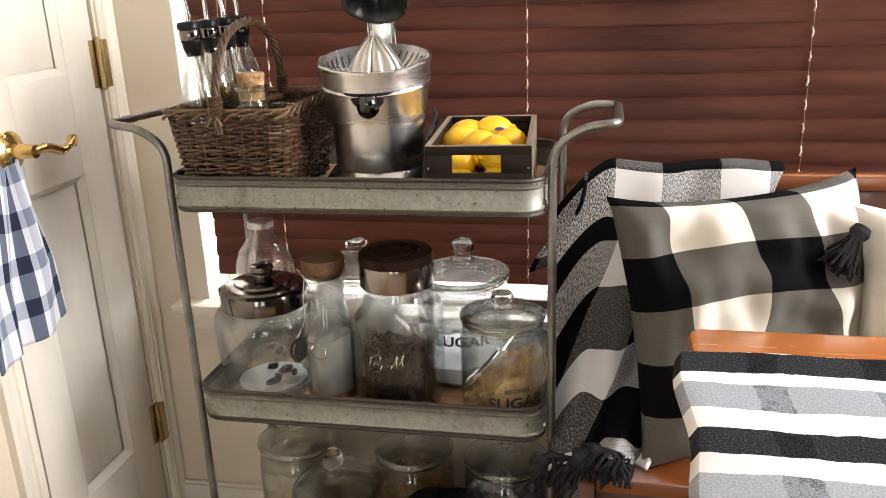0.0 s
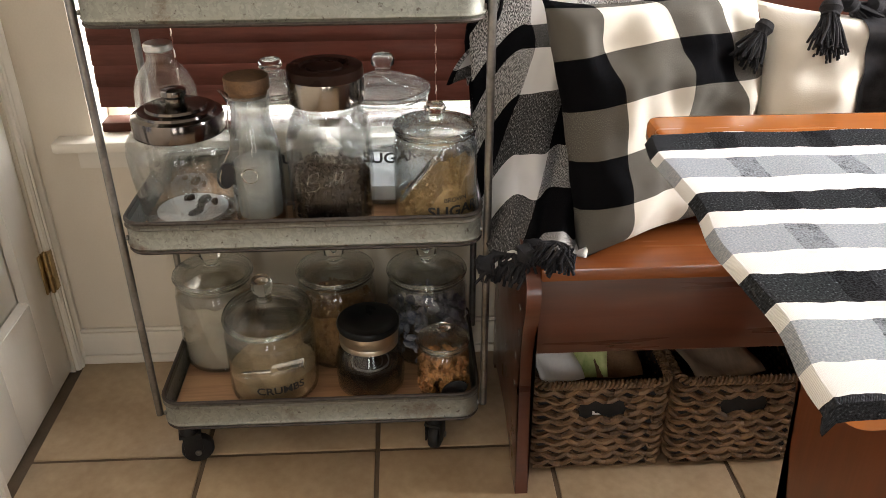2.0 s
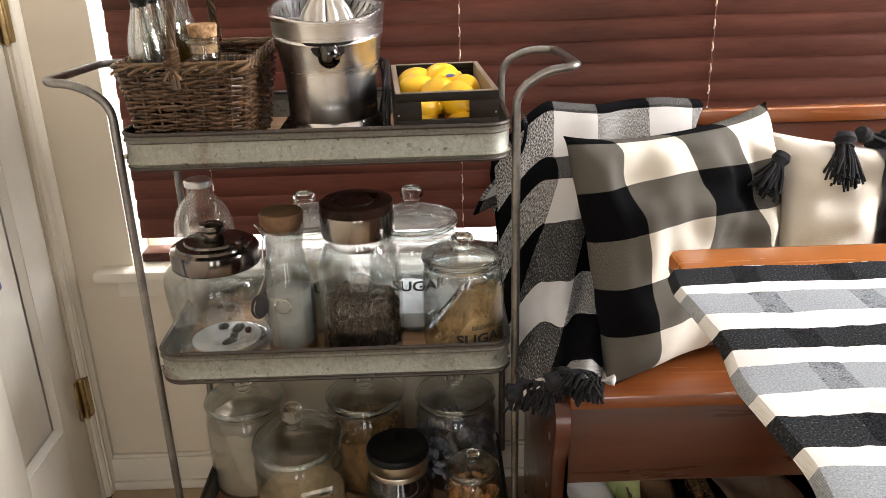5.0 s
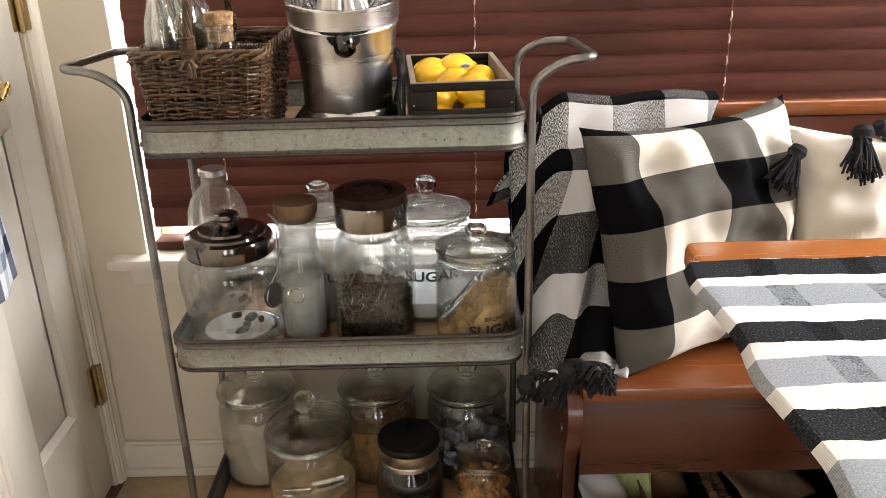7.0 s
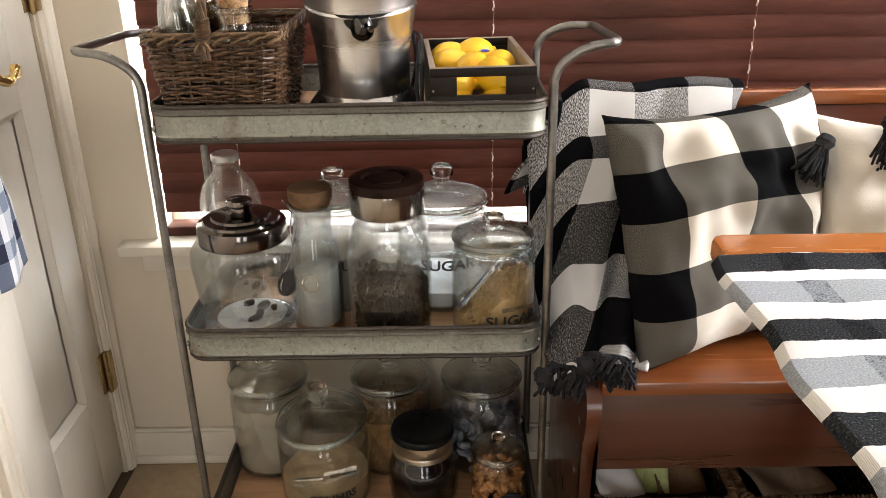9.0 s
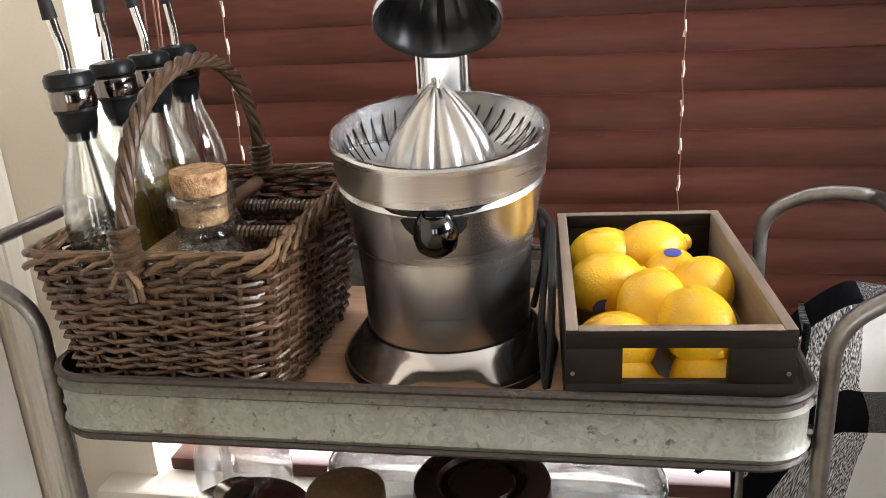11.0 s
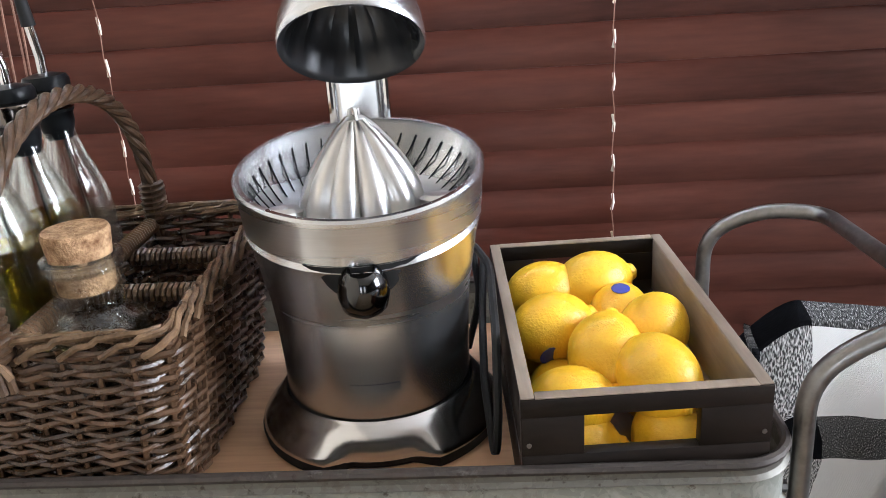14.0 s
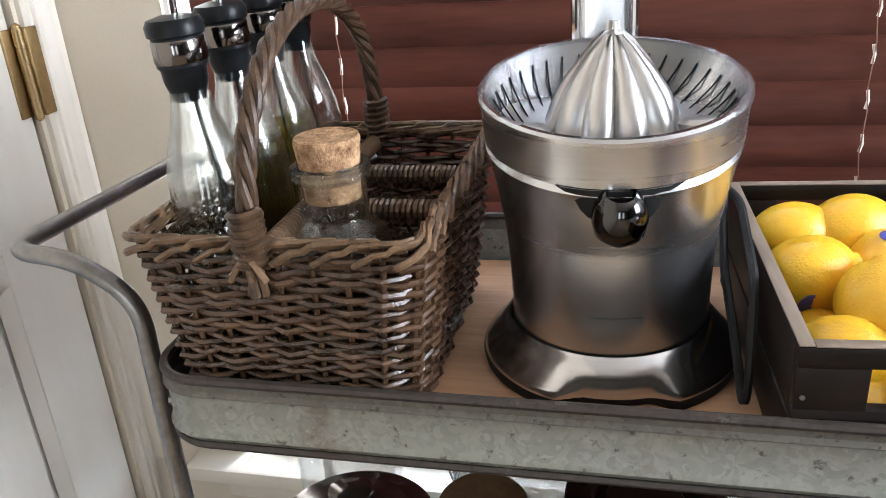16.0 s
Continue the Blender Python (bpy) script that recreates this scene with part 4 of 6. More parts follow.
# ---- citrus juicer ----
def citrus_juicer():
    J = thing("citrus_juicer", "brushed steel electric citrus juicer with raised lid", "juicer", at=pose(-0.2027, 1.5774, DECK[0], 0, 0, 6))
    FR = -math.pi / 2

    def slant(bm):
        """The collar and bowl lean to the front."""
        for v in bm.verts:
            v.co.z += v.co.y * 0.162 * max(0.0, min(1.0, (v.co.z - 0.115) / 0.040))
        return bm

    def foot_shape(a, r, z):
        d = abs((a - FR + math.pi) % (2 * math.pi) - math.pi)
        if d < 0.46 and r > 0.079:
            return r - (r - 0.079) * min(1.0, (0.46 - d) * 6) * max(0, 1 - z / 0.027)
        return r
    part("base_ring", lathe([(0.082, 0.0005), (0.0945, 0.0005), (0.0955, 0.006), (0.0945, 0.008)], 96, shape=foot_shape), M_RUBBER, J, "black rubber foot ring")
    base = lathe([(0.0943, 0.0065), (0.0945, 0.0095), (0.0920, 0.0135), (0.0815, 0.026), (0.0765, 0.0325), (0.0735, 0.035)], 96, shape=foot_shape)
    part("base", base, brushed("polished foot steel", (0.63, 0.63, 0.635), 0.20), J)
    # black sheet below the front arch stands for the shadow under it
    arch = bmesh.new()
    ring1 = []
    for i in range(19):
        a = FR + (i / 18 - 0.5) * 0.86
        zz = 0.003 + 0.021 * math.sin(math.pi * i / 18) ** 0.7
        ring1.append((0.0805 * math.cos(a), 0.0805 * math.sin(a), zz))
    ring0 = [(p[0], p[1], 0.001) for p in ring1]
    quads(arch, [ring0, ring1], False)
    part("arch_shade", arch, M_RUBBER, J)
    part("body", slant(lathe([(0.0715, 0.0300), (0.0717, 0.034), (0.0722, 0.064), (0.0735, 0.090), (0.0752, 0.108), (0.0755, 0.112), (0.0775, 0.122), (0.0800, 0.138), (0.0832, 0.156), (0.0855, 0.1655), (0.0868, 0.169), (0.0850, 0.1725)], 96)), M_STEEL, J)
    bowl = part("juice_bowl", slant(lathe([(0.0850, 0.1725), (0.0872, 0.1745), (0.0890, 0.196), (0.0905, 0.2015), (0.0907, 0.2045), (0.0890, 0.2062), (0.0855, 0.2060), (0.0838, 0.2035), (0.074, 0.184), (0.055, 0.168), (0.03, 0.162), (0, 0.161)], 96)), M_STEEL, J)
    for k in range(38):
        a0 = 2 * math.pi * k / 38
        pts = []
        for i in range(6):
            t = i / 5
            r = 0.0800 - 0.018 * t
            z = 0.1972 - 0.0235 * t ** 0.8
            a = a0 + 0.12 * t
            pts.append((r * math.cos(a), r * math.sin(a), z))
        part("strainer_slot", slant(tube(pts, 0.00065, 5)), M_DARKCAP, bowl)

    def ribs(a, r, z):
        lobe = abs(math.cos(a * 5))
        return r * (0.77 + 0.23 * lobe ** 0.6)
    cone = lathe([(0.0475, 0.164), (0.0475, 0.168), (0.0450, 0.183), (0.0390, 0.198), (0.0285, 0.214), (0.0165, 0.2285), (0.0075, 0.2375), (0.0, 0.2385)], 144, shape=ribs)
    rc = part("reaming_cone", cone, M_CAST, J, "ribbed cast metal reamer")
    for ang in (25, 205):
        fin = bmesh.new()
        mm = Matrix.Rotation(radians(ang), 4, "Z")
        prof = [(0.050, 0.167), (0.0505, 0.173), (0.0465, 0.187), (0.038, 0.203), (0.0270, 0.219), (0.0145, 0.2335), (0.006, 0.2405), (0.0, 0.2405), (0.0, 0.167)]
        quads(fin, [[mm @ Vector((x, -0.0016, z)) for x, z in prof], [mm @ Vector((x, 0.0016, z)) for x, z in prof]], True, False, True, True)
        part("fin", fin, M_CAST, rc)
    tip = bmesh.new()
    for q in range(4):
        a = q * math.pi / 2 + 0.4
        tube([(0.0042 * math.cos(a), 0.0042 * math.sin(a), 0.236), (0.0030 * math.cos(a), 0.0030 * math.sin(a), 0.2455)], 0.0014, 6, tip)
    part("tip_prong", tip, M_CAST, rc)
    for ang in (200, -15):
        a = radians(ang)
        lug = lathe([(0, -0.004), (0.0085, -0.003), (0.0095, 0.002), (0.007, 0.005), (0, 0.006)], 20, None, Matrix.Translation((0.058 * math.cos(a), 0.058 * math.sin(a), 0.178)) @ Matrix.Diagonal((1.5, 0.9, 1, 1)))
        part("sweeper_lug", lug, M_CAST, rc)
    # spout recess and lever
    rec = bmesh.new()
    rows = []
    for i in range(9):
        t = i / 8 * 2 - 1
        a = FR + t * 0.46
        top, low = 0.1735, 0.1735 - 0.030 * (1 - abs(t) ** 1.6)
        r0, r1 = 0.0872, 0.0838
        rows.append([(r0 * math.cos(a), r0 * math.sin(a), top), (r0 * 0.985 * math.cos(a), r0 * 0.985 * math.sin(a), (top + low) / 2), (r1 * math.cos(a), r1 * math.sin(a), low)])
    quads(rec, rows, False)
    part("spout_recess", slant(rec), M_RUBBER, J, "dark spout recess")
    sp = lathe([(0.0, -0.018), (0.009, -0.0165), (0.0150, -0.010), (0.0165, -0.001), (0.0150, 0.008), (0.0115, 0.0145), (0.0085, 0.0165), (0.0075, 0.0145), (0.006, 0.004), (0, 0.002)], 32, None, Matrix.Translation((0, -0.0850, 0.1425)) @ Matrix.Rotation(radians(18), 4, "X") @ Matrix.Scale(1.06, 4))
    part("spout", sp, surface("black chrome", (0.06, 0.06, 0.06), (0.09, 0.088, 0.085), 0.12, 1.0, 10, 100, 0.0, rough_var=0.03), J, "polished drip spout")
    # maker's mark, unlettered
    mk = bmesh.new()
    ring = [FR + (i / 12 - 0.5) * 0.5 for i in range(13)]
    quads(mk, [[(0.0729 * math.cos(a), 0.0729 * math.sin(a), z) for a in ring] for z in (0.058, 0.064)], False)
    part("embossed_mark", mk, M_STEEL, J)
    # rear post and lid
    post = part("arm_post", sweep_rr(-0.021, 0.021, 0.087, 0.103, 0.007, [(0.002, 0.02), (0.0, 0.10), (0.0, 0.250), (-0.002, 0.260)], None, 5, (True, True)), M_STEEL, J)
    for sx in (-0.0225, 0.0225):
        part("post_edge", tube([(sx, 0.0875, 0.03), (sx, 0.0875, 0.256)], 0.0028, 8), M_CHROME, post)
    lm = Matrix.Translation((0.002, 0.022, 0.285)) @ Matrix.Rotation(radians(-LID_TILT), 4, "X")
    outer = [(0.0525, 0.000), (0.0535, 0.002), (0.0535, 0.006), (0.0515, 0.022), (0.045, 0.042), (0.032, 0.058), (0.016, 0.066), (0, 0.068)]
    lid = part("press_dome", lathe(outer, 64, None, lm), M_STEEL, J, "steel press dome, raised")
    inner = [(0.0525, 0.000), (0.050, 0.0012), (0.0475, 0.004), (0.043, 0.022), (0.034, 0.040), (0.02, 0.052), (0, 0.056)]
    part("dome_lining", lathe(inner, 64, None, lm, lambda a, r, z: r * (1 - 0.10 * max(0, math.cos(a * 12)) ** 6 * (1 if z > 0.006 else 0))), surface("dark grey lining", (0.010, 0.0105, 0.0115), (0.018, 0.0185, 0.02), 0.3, 0, 15, 200, 0.03), lid, "black ribbed lining")
    part("dome_yoke", tube(fillet([(0, 0.094, 0.250), (0, 0.098, 0.30), (0, 0.090, 0.330), (0, 0.066, 0.335)], 0.02), 0.011, 12, None, False, 1.7), M_STEEL, lid)
    return J


LID_TILT = 38
citrus_juicer()

# power lead between juicer and crate
lead = thing("power_cord", "black flat power lead looped beside the crate", "cable")
part("lead", tube(fillet([(-0.135, 1.668, 0.846), (-0.122, 1.66, 0.90), (-0.127, 1.655, 0.952), (-0.112, 1.60, 0.953), (-0.109, 1.52, 0.930), (-0.110, 1.50, 0.875), (-0.113, 1.488, 0.850), (-0.119, 1.53, 0.890), (-0.120, 1.60, 0.900), (-0.118, 1.66, 0.935)], 0.014, 5), 0.0032, 8), M_RUBBER, lead)


# ---- crate with lemons ----
def crate():
    at = pose(-0.0195, 1.4365, DECK[0] + 0.0005, 0, 0, 3.5)
    c = thing("wooden_crate", "dark stained wooden crate with cut-out handles", "crate", at=at)
    w, d, h, t = 0.153, 0.266, 0.0915, 0.009
    part("bottom", box_bm(-w / 2 + t, w / 2 - t, t, d - t, 0, 0.006), M_CRATE_IN, c, smooth=False)
    for y0 in (0.0, d - t):
        e = bmesh.new()
        hx0, hx1, hz0, hz1 = -0.038, 0.033, 0.052, 0.079
        for b in ((-w / 2, w / 2, 0, hz0), (-w / 2, w / 2, hz1, h), (-w / 2, hx0, hz0, hz1), (hx1, w / 2, hz0, hz1)):
            add_box(e, b[0], b[1], y0, y0 + t, b[2], b[3], 0.0006)
        part("end_panel", e, M_CRATE, c)
    for x0 in (-w / 2, w / 2 - t):
        for z0, z1 in ((0.0, 0.041), (0.044, h)):
            part("side_board", box_bm(x0, x0 + t, t + 0.0005, d - t - 0.0005, z0, z1, 0.0012), M_CRATE_IN if x0 > 0 else M_CRATE, c)
    for x0 in (-w / 2, w / 2 - t):
        part("top_edge", box_bm(x0 + 0.0003, x0 + t - 0.0003, 0.001, d - 0.001, h + 0.0002, h + 0.0012, 0.0004), M_CRATE_IN, c, "worn pale top edge")
    for y0 in (0.0, d - t):
        part("top_edge", box_bm(-w / 2 + t, w / 2 - t, y0 + 0.0003, y0 + t - 0.0003, h + 0.0002, h + 0.0012, 0.0004), M_CRATE_IN, c, "worn pale top edge")
    for x in (-w / 2 + 0.0045, w / 2 - 0.0045):
        for z in (0.02, 0.06):
            part("nail", lathe([(0.0016, 0), (0.0016, 0.0008), (0, 0.001)], 8, None, Matrix.Translation((x, 0, z)) @ Matrix.Rotation(radians(90), 4, "X")), M_TUBE, c)
    return at


CRATE = crate()


def lemon_mesh(seed):
    rng = random.Random(seed)
    prof = []
    for i in range(19):
        t = i / 18
        x = -0.040 + 0.084 * t
        body = math.sqrt(max(0.0, 1 - (x / 0.0355) ** 2)) * 0.0290 if abs(x) < 0.0355 else 0
        nub = 0.0085 * max(0.0, 1 - ((x - 0.034) / 0.010) ** 2) ** 0.5 if abs(x - 0.034) < 0.010 else 0
        prof.append((max(body, nub, 0.0 if i in (0, 18) else 0.0015), x))
    k = [rng.uniform(-0.03, 0.03) for _ in range(4)]
    bm = lathe(prof, 28, shape=lambda a, r, z: r * (1 + k[0] * math.cos(2 * a + k[2] * 30) + k[1] * math.cos(3 * a)))
    lathe([(0.0, -0.0385), (0.0028, -0.0372), (0.0032, -0.0350), (0.0, -0.0345)], 8, bm)
    return part("fruit", bm, M_LEMON, data_only=True)


LEMONS = [lemon_mesh(i) for i in range(3)]


def lemon(x, y, z, rx, rz, sc, kind, sticker=None):
    m = CRATE @ pose(x, y, z, rx, 0, rz)
    ob = new("lemon", LEMONS[kind])
    ob.matrix_basis = m @ Matrix.Diagonal((sc, sc, sc, 1))
    tagged(ob, "ripe yellow lemon" + (" with a blue sticker" if sticker else ", in the dark crate"), "lemon", "lemons in the crate")
    if sticker:
        st = lathe([(0, 0.0), (0.0085, -0.0004), (0.0085, 0.0002), (0, 0.0009)], 16, None, Matrix.Rotation(radians(sticker[1]), 4, "Z") @ Matrix.Translation((0.0296 * math.sqrt(1 - (sticker[0] / 0.036) ** 2), 0, sticker[0])) @ Matrix.Rotation(radians(90), 4, "Y"))
        part("sticker", st, M_STICKER, ob, "blue oval sticker")


# crate-local places: bottom layer, then the heap
for args in ((-0.038, 0.040, 0.032, 90, 80, 0.86, 0), (0.026, 0.038, 0.032, 85, 20, 0.86, 1), (-0.036, 0.105, 0.032, 90, 10, 0.86, 2), (0.036, 0.100, 0.032, 90, 100, 0.86, 0), (-0.038, 0.165, 0.032, 90, 60, 0.86, 1), (0.034, 0.160, 0.032, 90, -40, 0.86, 2), (-0.02, 0.220, 0.032, 90, 90, 0.86, 0), (0.038, 0.212, 0.032, 90, 20, 0.86, 1)):
    lemon(*args)
lemon(0.022, 0.058, 0.068, 78, 200, 0.96, 1)
lemon(-0.006, 0.092, 0.070, 62, 165, 0.92, 2)
lemon(-0.039, 0.139, 0.070, 84, 110, 0.93, 0, (-0.016, 200))
lemon(0.038, 0.132, 0.066, 80, 150, 0.92, 1)
lemon(-0.036, 0.205, 0.070, 86, 100, 0.92, 2, (-0.016, 200))
lemon(0.006, 0.208, 0.074, 84, 108, 0.95, 0)
lemon(-0.039, 0.052, 0.056, 84, 96, 0.88, 2)
lemon(0.020, 0.168, 0.062, 82, 170, 0.86, 1, (0.0, 90))


# ---- jars ----
def glass_lid(parent, r, z, dome, knob_r, knob_h, tilt=None):
    """Ground-glass lid: flat lip, low dome and a solid round knob."""
    m = Matrix.Translation((0, 0, z)) @ (tilt or Matrix())
    lid = part("lid", lathe([(r * 0.80, -0.010), (r * 0.84, -0.008), (r * 0.85, 0.0), (r, 0.0015), (r * 1.015, 0.004), (r * 0.99, 0.007), (r * 0.9, 0.009), (r * 0.72, dome * 0.55), (r * 0.45, dome * 0.9), (knob_r * 0.9, dome)], 48, None, m), M_GLASS, parent, "clear glass lid")
    part("lid_rim", lathe([(r * 0.93, 0.001), (r, 0.0005), (r * 1.02, 0.004), (r, 0.0075), (r * 0.93, 0.0075), (r * 0.93, 0.001)], 48, None, m), M_THICK, lid)
    k = knob_r
    part("knob", lathe([(k * 0.75, dome - 0.002), (k * 0.62, dome + knob_h * 0.25), (k * 0.72, dome + knob_h * 0.4), (k, dome + knob_h * 0.55), (k * 1.03, dome + knob_h * 0.8), (k * 0.85, dome + knob_h), (k * 0.4, dome + knob_h * 0.95), (0, dome + knob_h * 0.88)], 32, None, m), M_THICK, lid, "solid glass knob")
    return lid


def straight_jar(name, label, x, y, z, r, h, knob_top, fill=None, fill_mat=None, turn=0, tilt=None, group="glass storage jars"):
    """Counter jar with a ringed neck and a knobbed glass lid."""
    j = thing(name, label, "jar", group, at=pose(x, y, z + 0.0005, 0, 0, turn))
    part("glass", lathe([(0, 0.0), (r * 0.90, 0.0), (r * 0.97, 0.004), (r, 0.012), (r, h * 0.80), (r * 0.97, h * 0.87), (r * 0.90, h * 0.92), (r * 0.93, h * 0.95), (r * 0.93, h * 0.975), (r * 0.92, h)], 56), M_GLASS, j)
    part("neck_ring", lathe([(r * 0.91, h * 0.935), (r * 0.95, h * 0.945), (r * 0.95, h * 0.975), (r * 0.91, h * 0.985), (r * 0.91, h * 0.935)], 48), M_THICK, j)
    part("heavy_base", lathe([(0, 0.002), (r * 0.93, 0.002), (r * 0.97, 0.006), (r * 0.9, 0.010), (0, 0.008)], 48), M_GLASS, j)
    dome = (knob_top - z - h) * 0.45
    glass_lid(j, r * 0.98, h + 0.001, dome, min(0.020, r * 0.26), (knob_top - z - h) * 0.55, tilt)
    if fill:
        heap(j, r * 0.95, 0.0105, fill, fill_mat)
    return j


def heap(parent, r, z0, top, material, slope=0.0, rough=0.004, seed=2, name="contents", label=""):
    """Loose contents with an uneven top."""
    bm = bmesh.new()
    seg, rings = 40, 9
    noise_at = lambda px, py: noise.noise(Vector((px * 45 + seed, py * 45, seed * 3.1))) * rough * 1.6 + noise.noise(Vector((px * 140, py * 140, seed))) * rough
    lay = [[(r * 0.97 * math.cos(2 * math.pi * j / seg), r * 0.97 * math.sin(2 * math.pi * j / seg), z0) for j in range(seg)]]
    for i in range(rings):
        q = r * (1 - i / rings)
        ring = []
        for j in range(seg):
            px, py = q * math.cos(2 * math.pi * j / seg), q * math.sin(2 * math.pi * j / seg)
            ring.append((px, py, max(z0 + 0.002, top + slope * px / r + noise_at(px, py) + 0.004 * (i / rings))))
        lay.append(ring)
    quads(bm, lay, True, False, True, True)
    return part(name, bm, material, parent, label)


def crumbs(parent, name, r, z0, z1, n, size, material, seed, label="", slope=0.0, flat=0.6):
    """Many small lumps heaped against the glass, as one mass."""
    rng = random.Random(seed)
    bm = bmesh.new()
    for _ in range(n):
        a, q = rng.uniform(0, 2 * math.pi), r * math.sqrt(rng.uniform(0.0, 1.0))
        if rng.random() < 0.55:
            q = r * rng.uniform(0.93, 1.0)
        px = q * math.cos(a)
        zt = z1 + slope * px / r
        z = rng.uniform(z0, zt) if q > 0.9 * r else rng.uniform(zt - size, zt + size * 0.6)
        s = size * rng.uniform(0.6, 1.25)
        m = Matrix.Translation((px, q * math.sin(a), z)) @ Euler((rng.uniform(0, 6), rng.uniform(0, 6), rng.uniform(0, 6))).to_matrix().to_4x4() @ Matrix.Diagonal((s, s * rng.uniform(0.5, 1), s * flat, 1))
        c = bmesh.ops.create_icosphere(bm, subdivisions=1, radius=0.5, matrix=m)
    return tagged(part(name, bm, material, parent, label), kind="stuff")


D2, D3 = DECK[1], DECK[2]


def tag_oval(parent, at, w=0.034, h=0.052):
    """Black oval slate tag on a bent wire."""
    t = part("slate_tag", lathe([(0, -0.0015), (0.5, -0.0015), (0.5, 0.0015), (0, 0.0015)], 32, None, at @ Matrix.Rotation(radians(90), 4, "X") @ Matrix.Diagonal((w, h, 1, 1))), M_SLATE, parent, "black oval chalk tag")
    return t


# biscuit jar with a steel lid
jarA = thing("cookie_jar", "big clear glass cookie jar, nearly empty, steel lid", "jar", "glass storage jars", at=pose(-0.419, 1.546, D2 + 0.0005))
part("glass", lathe([(0, 0), (0.070, 0), (0.078, 0.004), (0.082, 0.014), (0.091, 0.10), (0.0925, 0.125), (0.090, 0.142), (0.080, 0.156), (0.072, 0.160), (0.072, 0.172)], 64, shape=lambda a, r, z: r * (1 + 0.012 * math.cos(8 * a) * (1 if r > 0.079 else 0))), M_GLASS, jarA)
part("heavy_base", lathe([(0, 0.003), (0.072, 0.003), (0.078, 0.008), (0.066, 0.013), (0.05, 0.009), (0, 0.008)], 56), M_GLASS, jarA)
lidA = part("lid", lathe([(0.0715, 0.158), (0.0740, 0.159), (0.0745, 0.164), (0.0745, 0.184), (0.0725, 0.189), (0.064, 0.192), (0.062, 0.196), (0.050, 0.198), (0.048, 0.202), (0.034, 0.204), (0.020, 0.207), (0, 0.2075)], 64), M_DARKCHROME, jarA, "polished stepped steel lid")
part("knob", lathe([(0.016, 0.205), (0.0155, 0.214), (0.0195, 0.217), (0.0205, 0.222), (0.0195, 0.227), (0.014, 0.2295), (0, 0.230)], 36), M_DARKCHROME, lidA)
# white disc stands for the sky's reflection in the thick glass base
part("base_reflection", lathe([(0, 0.0142), (0.058, 0.0142), (0.060, 0.0150), (0.058, 0.0158), (0, 0.0158)], 48), M_PAPER, jarA, "white disc painting the bright reflection in the glass base")
rng = random.Random(8)
for bx, by, bz, sx, sy in ((0.012, -0.028, 0.0205, 0.030, 0.014), (0.018, -0.018, 0.026, 0.014, 0.013), (0.016, 0.022, 0.0205, 0.034, 0.018), (-0.012, 0.030, 0.0205, 0.020, 0.012), (0.036, 0.012, 0.0205, 0.016, 0.012)):
    m = Matrix.Translation((bx, by, bz)) @ Matrix.Rotation(rng.uniform(0, 3), 4, "Z") @ Matrix.Diagonal((sx / 2, sy / 2, 0.006, 1))
    bm = bmesh.new()
    bmesh.ops.create_icosphere(bm, subdivisions=2, radius=1.0, matrix=m)
    for v in bm.verts:
        v.co += Vector((rng.uniform(-1, 1), rng.uniform(-1, 1), rng.uniform(-1, 1))) * 0.0012
    part("biscuit", bm, M_COFFEE, jarA, "dark brown biscuit piece")

# milk bottle behind it
milk = thing("milk_bottle", "empty clear glass bottle with a metal cap", "bottle", at=pose(-0.468, 1.668, D2 + 0.0005))
part("glass", lathe([(0, 0), (0.040, 0), (0.046, 0.005), (0.048, 0.05), (0.052, 0.165), (0.0505, 0.190), (0.042, 0.215), (0.028, 0.233), (0.0205, 0.241), (0.0205, 0.258), (0.024, 0.262)], 48), M_GLASS, milk)
part("cap", lathe([(0.0235, 0.259), (0.0245, 0.260), (0.0245, 0.269), (0.022, 0.2715), (0.0, 0.2705)], 40), M_CAST, milk, "shiny metal cap")

# carafe with a cork lid and a chalk tag
car = thing("carafe", "glass carafe of pale grains greyed for shade, with a cork lid", "carafe", at=pose(-0.295, 1.514, D2 + 0.0005))
part("glass", lathe([(0, 0), (0.035, 0), (0.040, 0.005), (0.041, 0.10), (0.0405, 0.13), (0.036, 0.155), (0.030, 0.175), (0.0285, 0.195), (0.0305, 0.215), (0.0345, 0.232)], 48), M_GLASS, car)
part("pouring_lip", tube([(-0.030, -0.002, 0.218), (-0.037, -0.004, 0.230), (-0.045, -0.005, 0.237)], 0.006, 10, taper=lambda t: 1 - 0.8 * t), M_THICK, car)
part("cork_lid", lathe([(0, 0.225), (0.030, 0.225), (0.031, 0.236), (0.0355, 0.238), (0.0358, 0.255), (0.0345, 0.2575), (0, 0.2575)], 40), M_CORKLID, car, "brown cork lid")
heap(car, 0.0365, 0.006, 0.118, M_SHADEDGRAIN, 0.004, 0.002, 5, "contents", "pale grains greyed for shade")
part("base_syrup", lathe([(0, 0.0055), (0.037, 0.0055), (0.0388, 0.008), (0.0388, 0.022), (0, 0.022)], 32), M_CEREAL, car, "brown layer under the grains")
seal = lathe([(0.0105, 0), (0.0125, 0.0012), (0.0145, 0), (0.0125, -0.0006)], 28, None, Matrix.Translation((-0.004, -0.0408, 0.105)) @ Matrix.Rotation(radians(90), 4, "X"))
part("embossed_seal", seal, M_THICK, car)
part("handle_wire", tube(fillet([(-0.030, -0.012, 0.222), (-0.034, -0.016, 0.19), (-0.032, -0.02, 0.15), (-0.050, -0.024, 0.115), (-0.058, -0.026, 0.09), (-0.050, -0.026, 0.078)], 0.012), 0.0012, 6), M_CHROME, car, "thin wire loop")
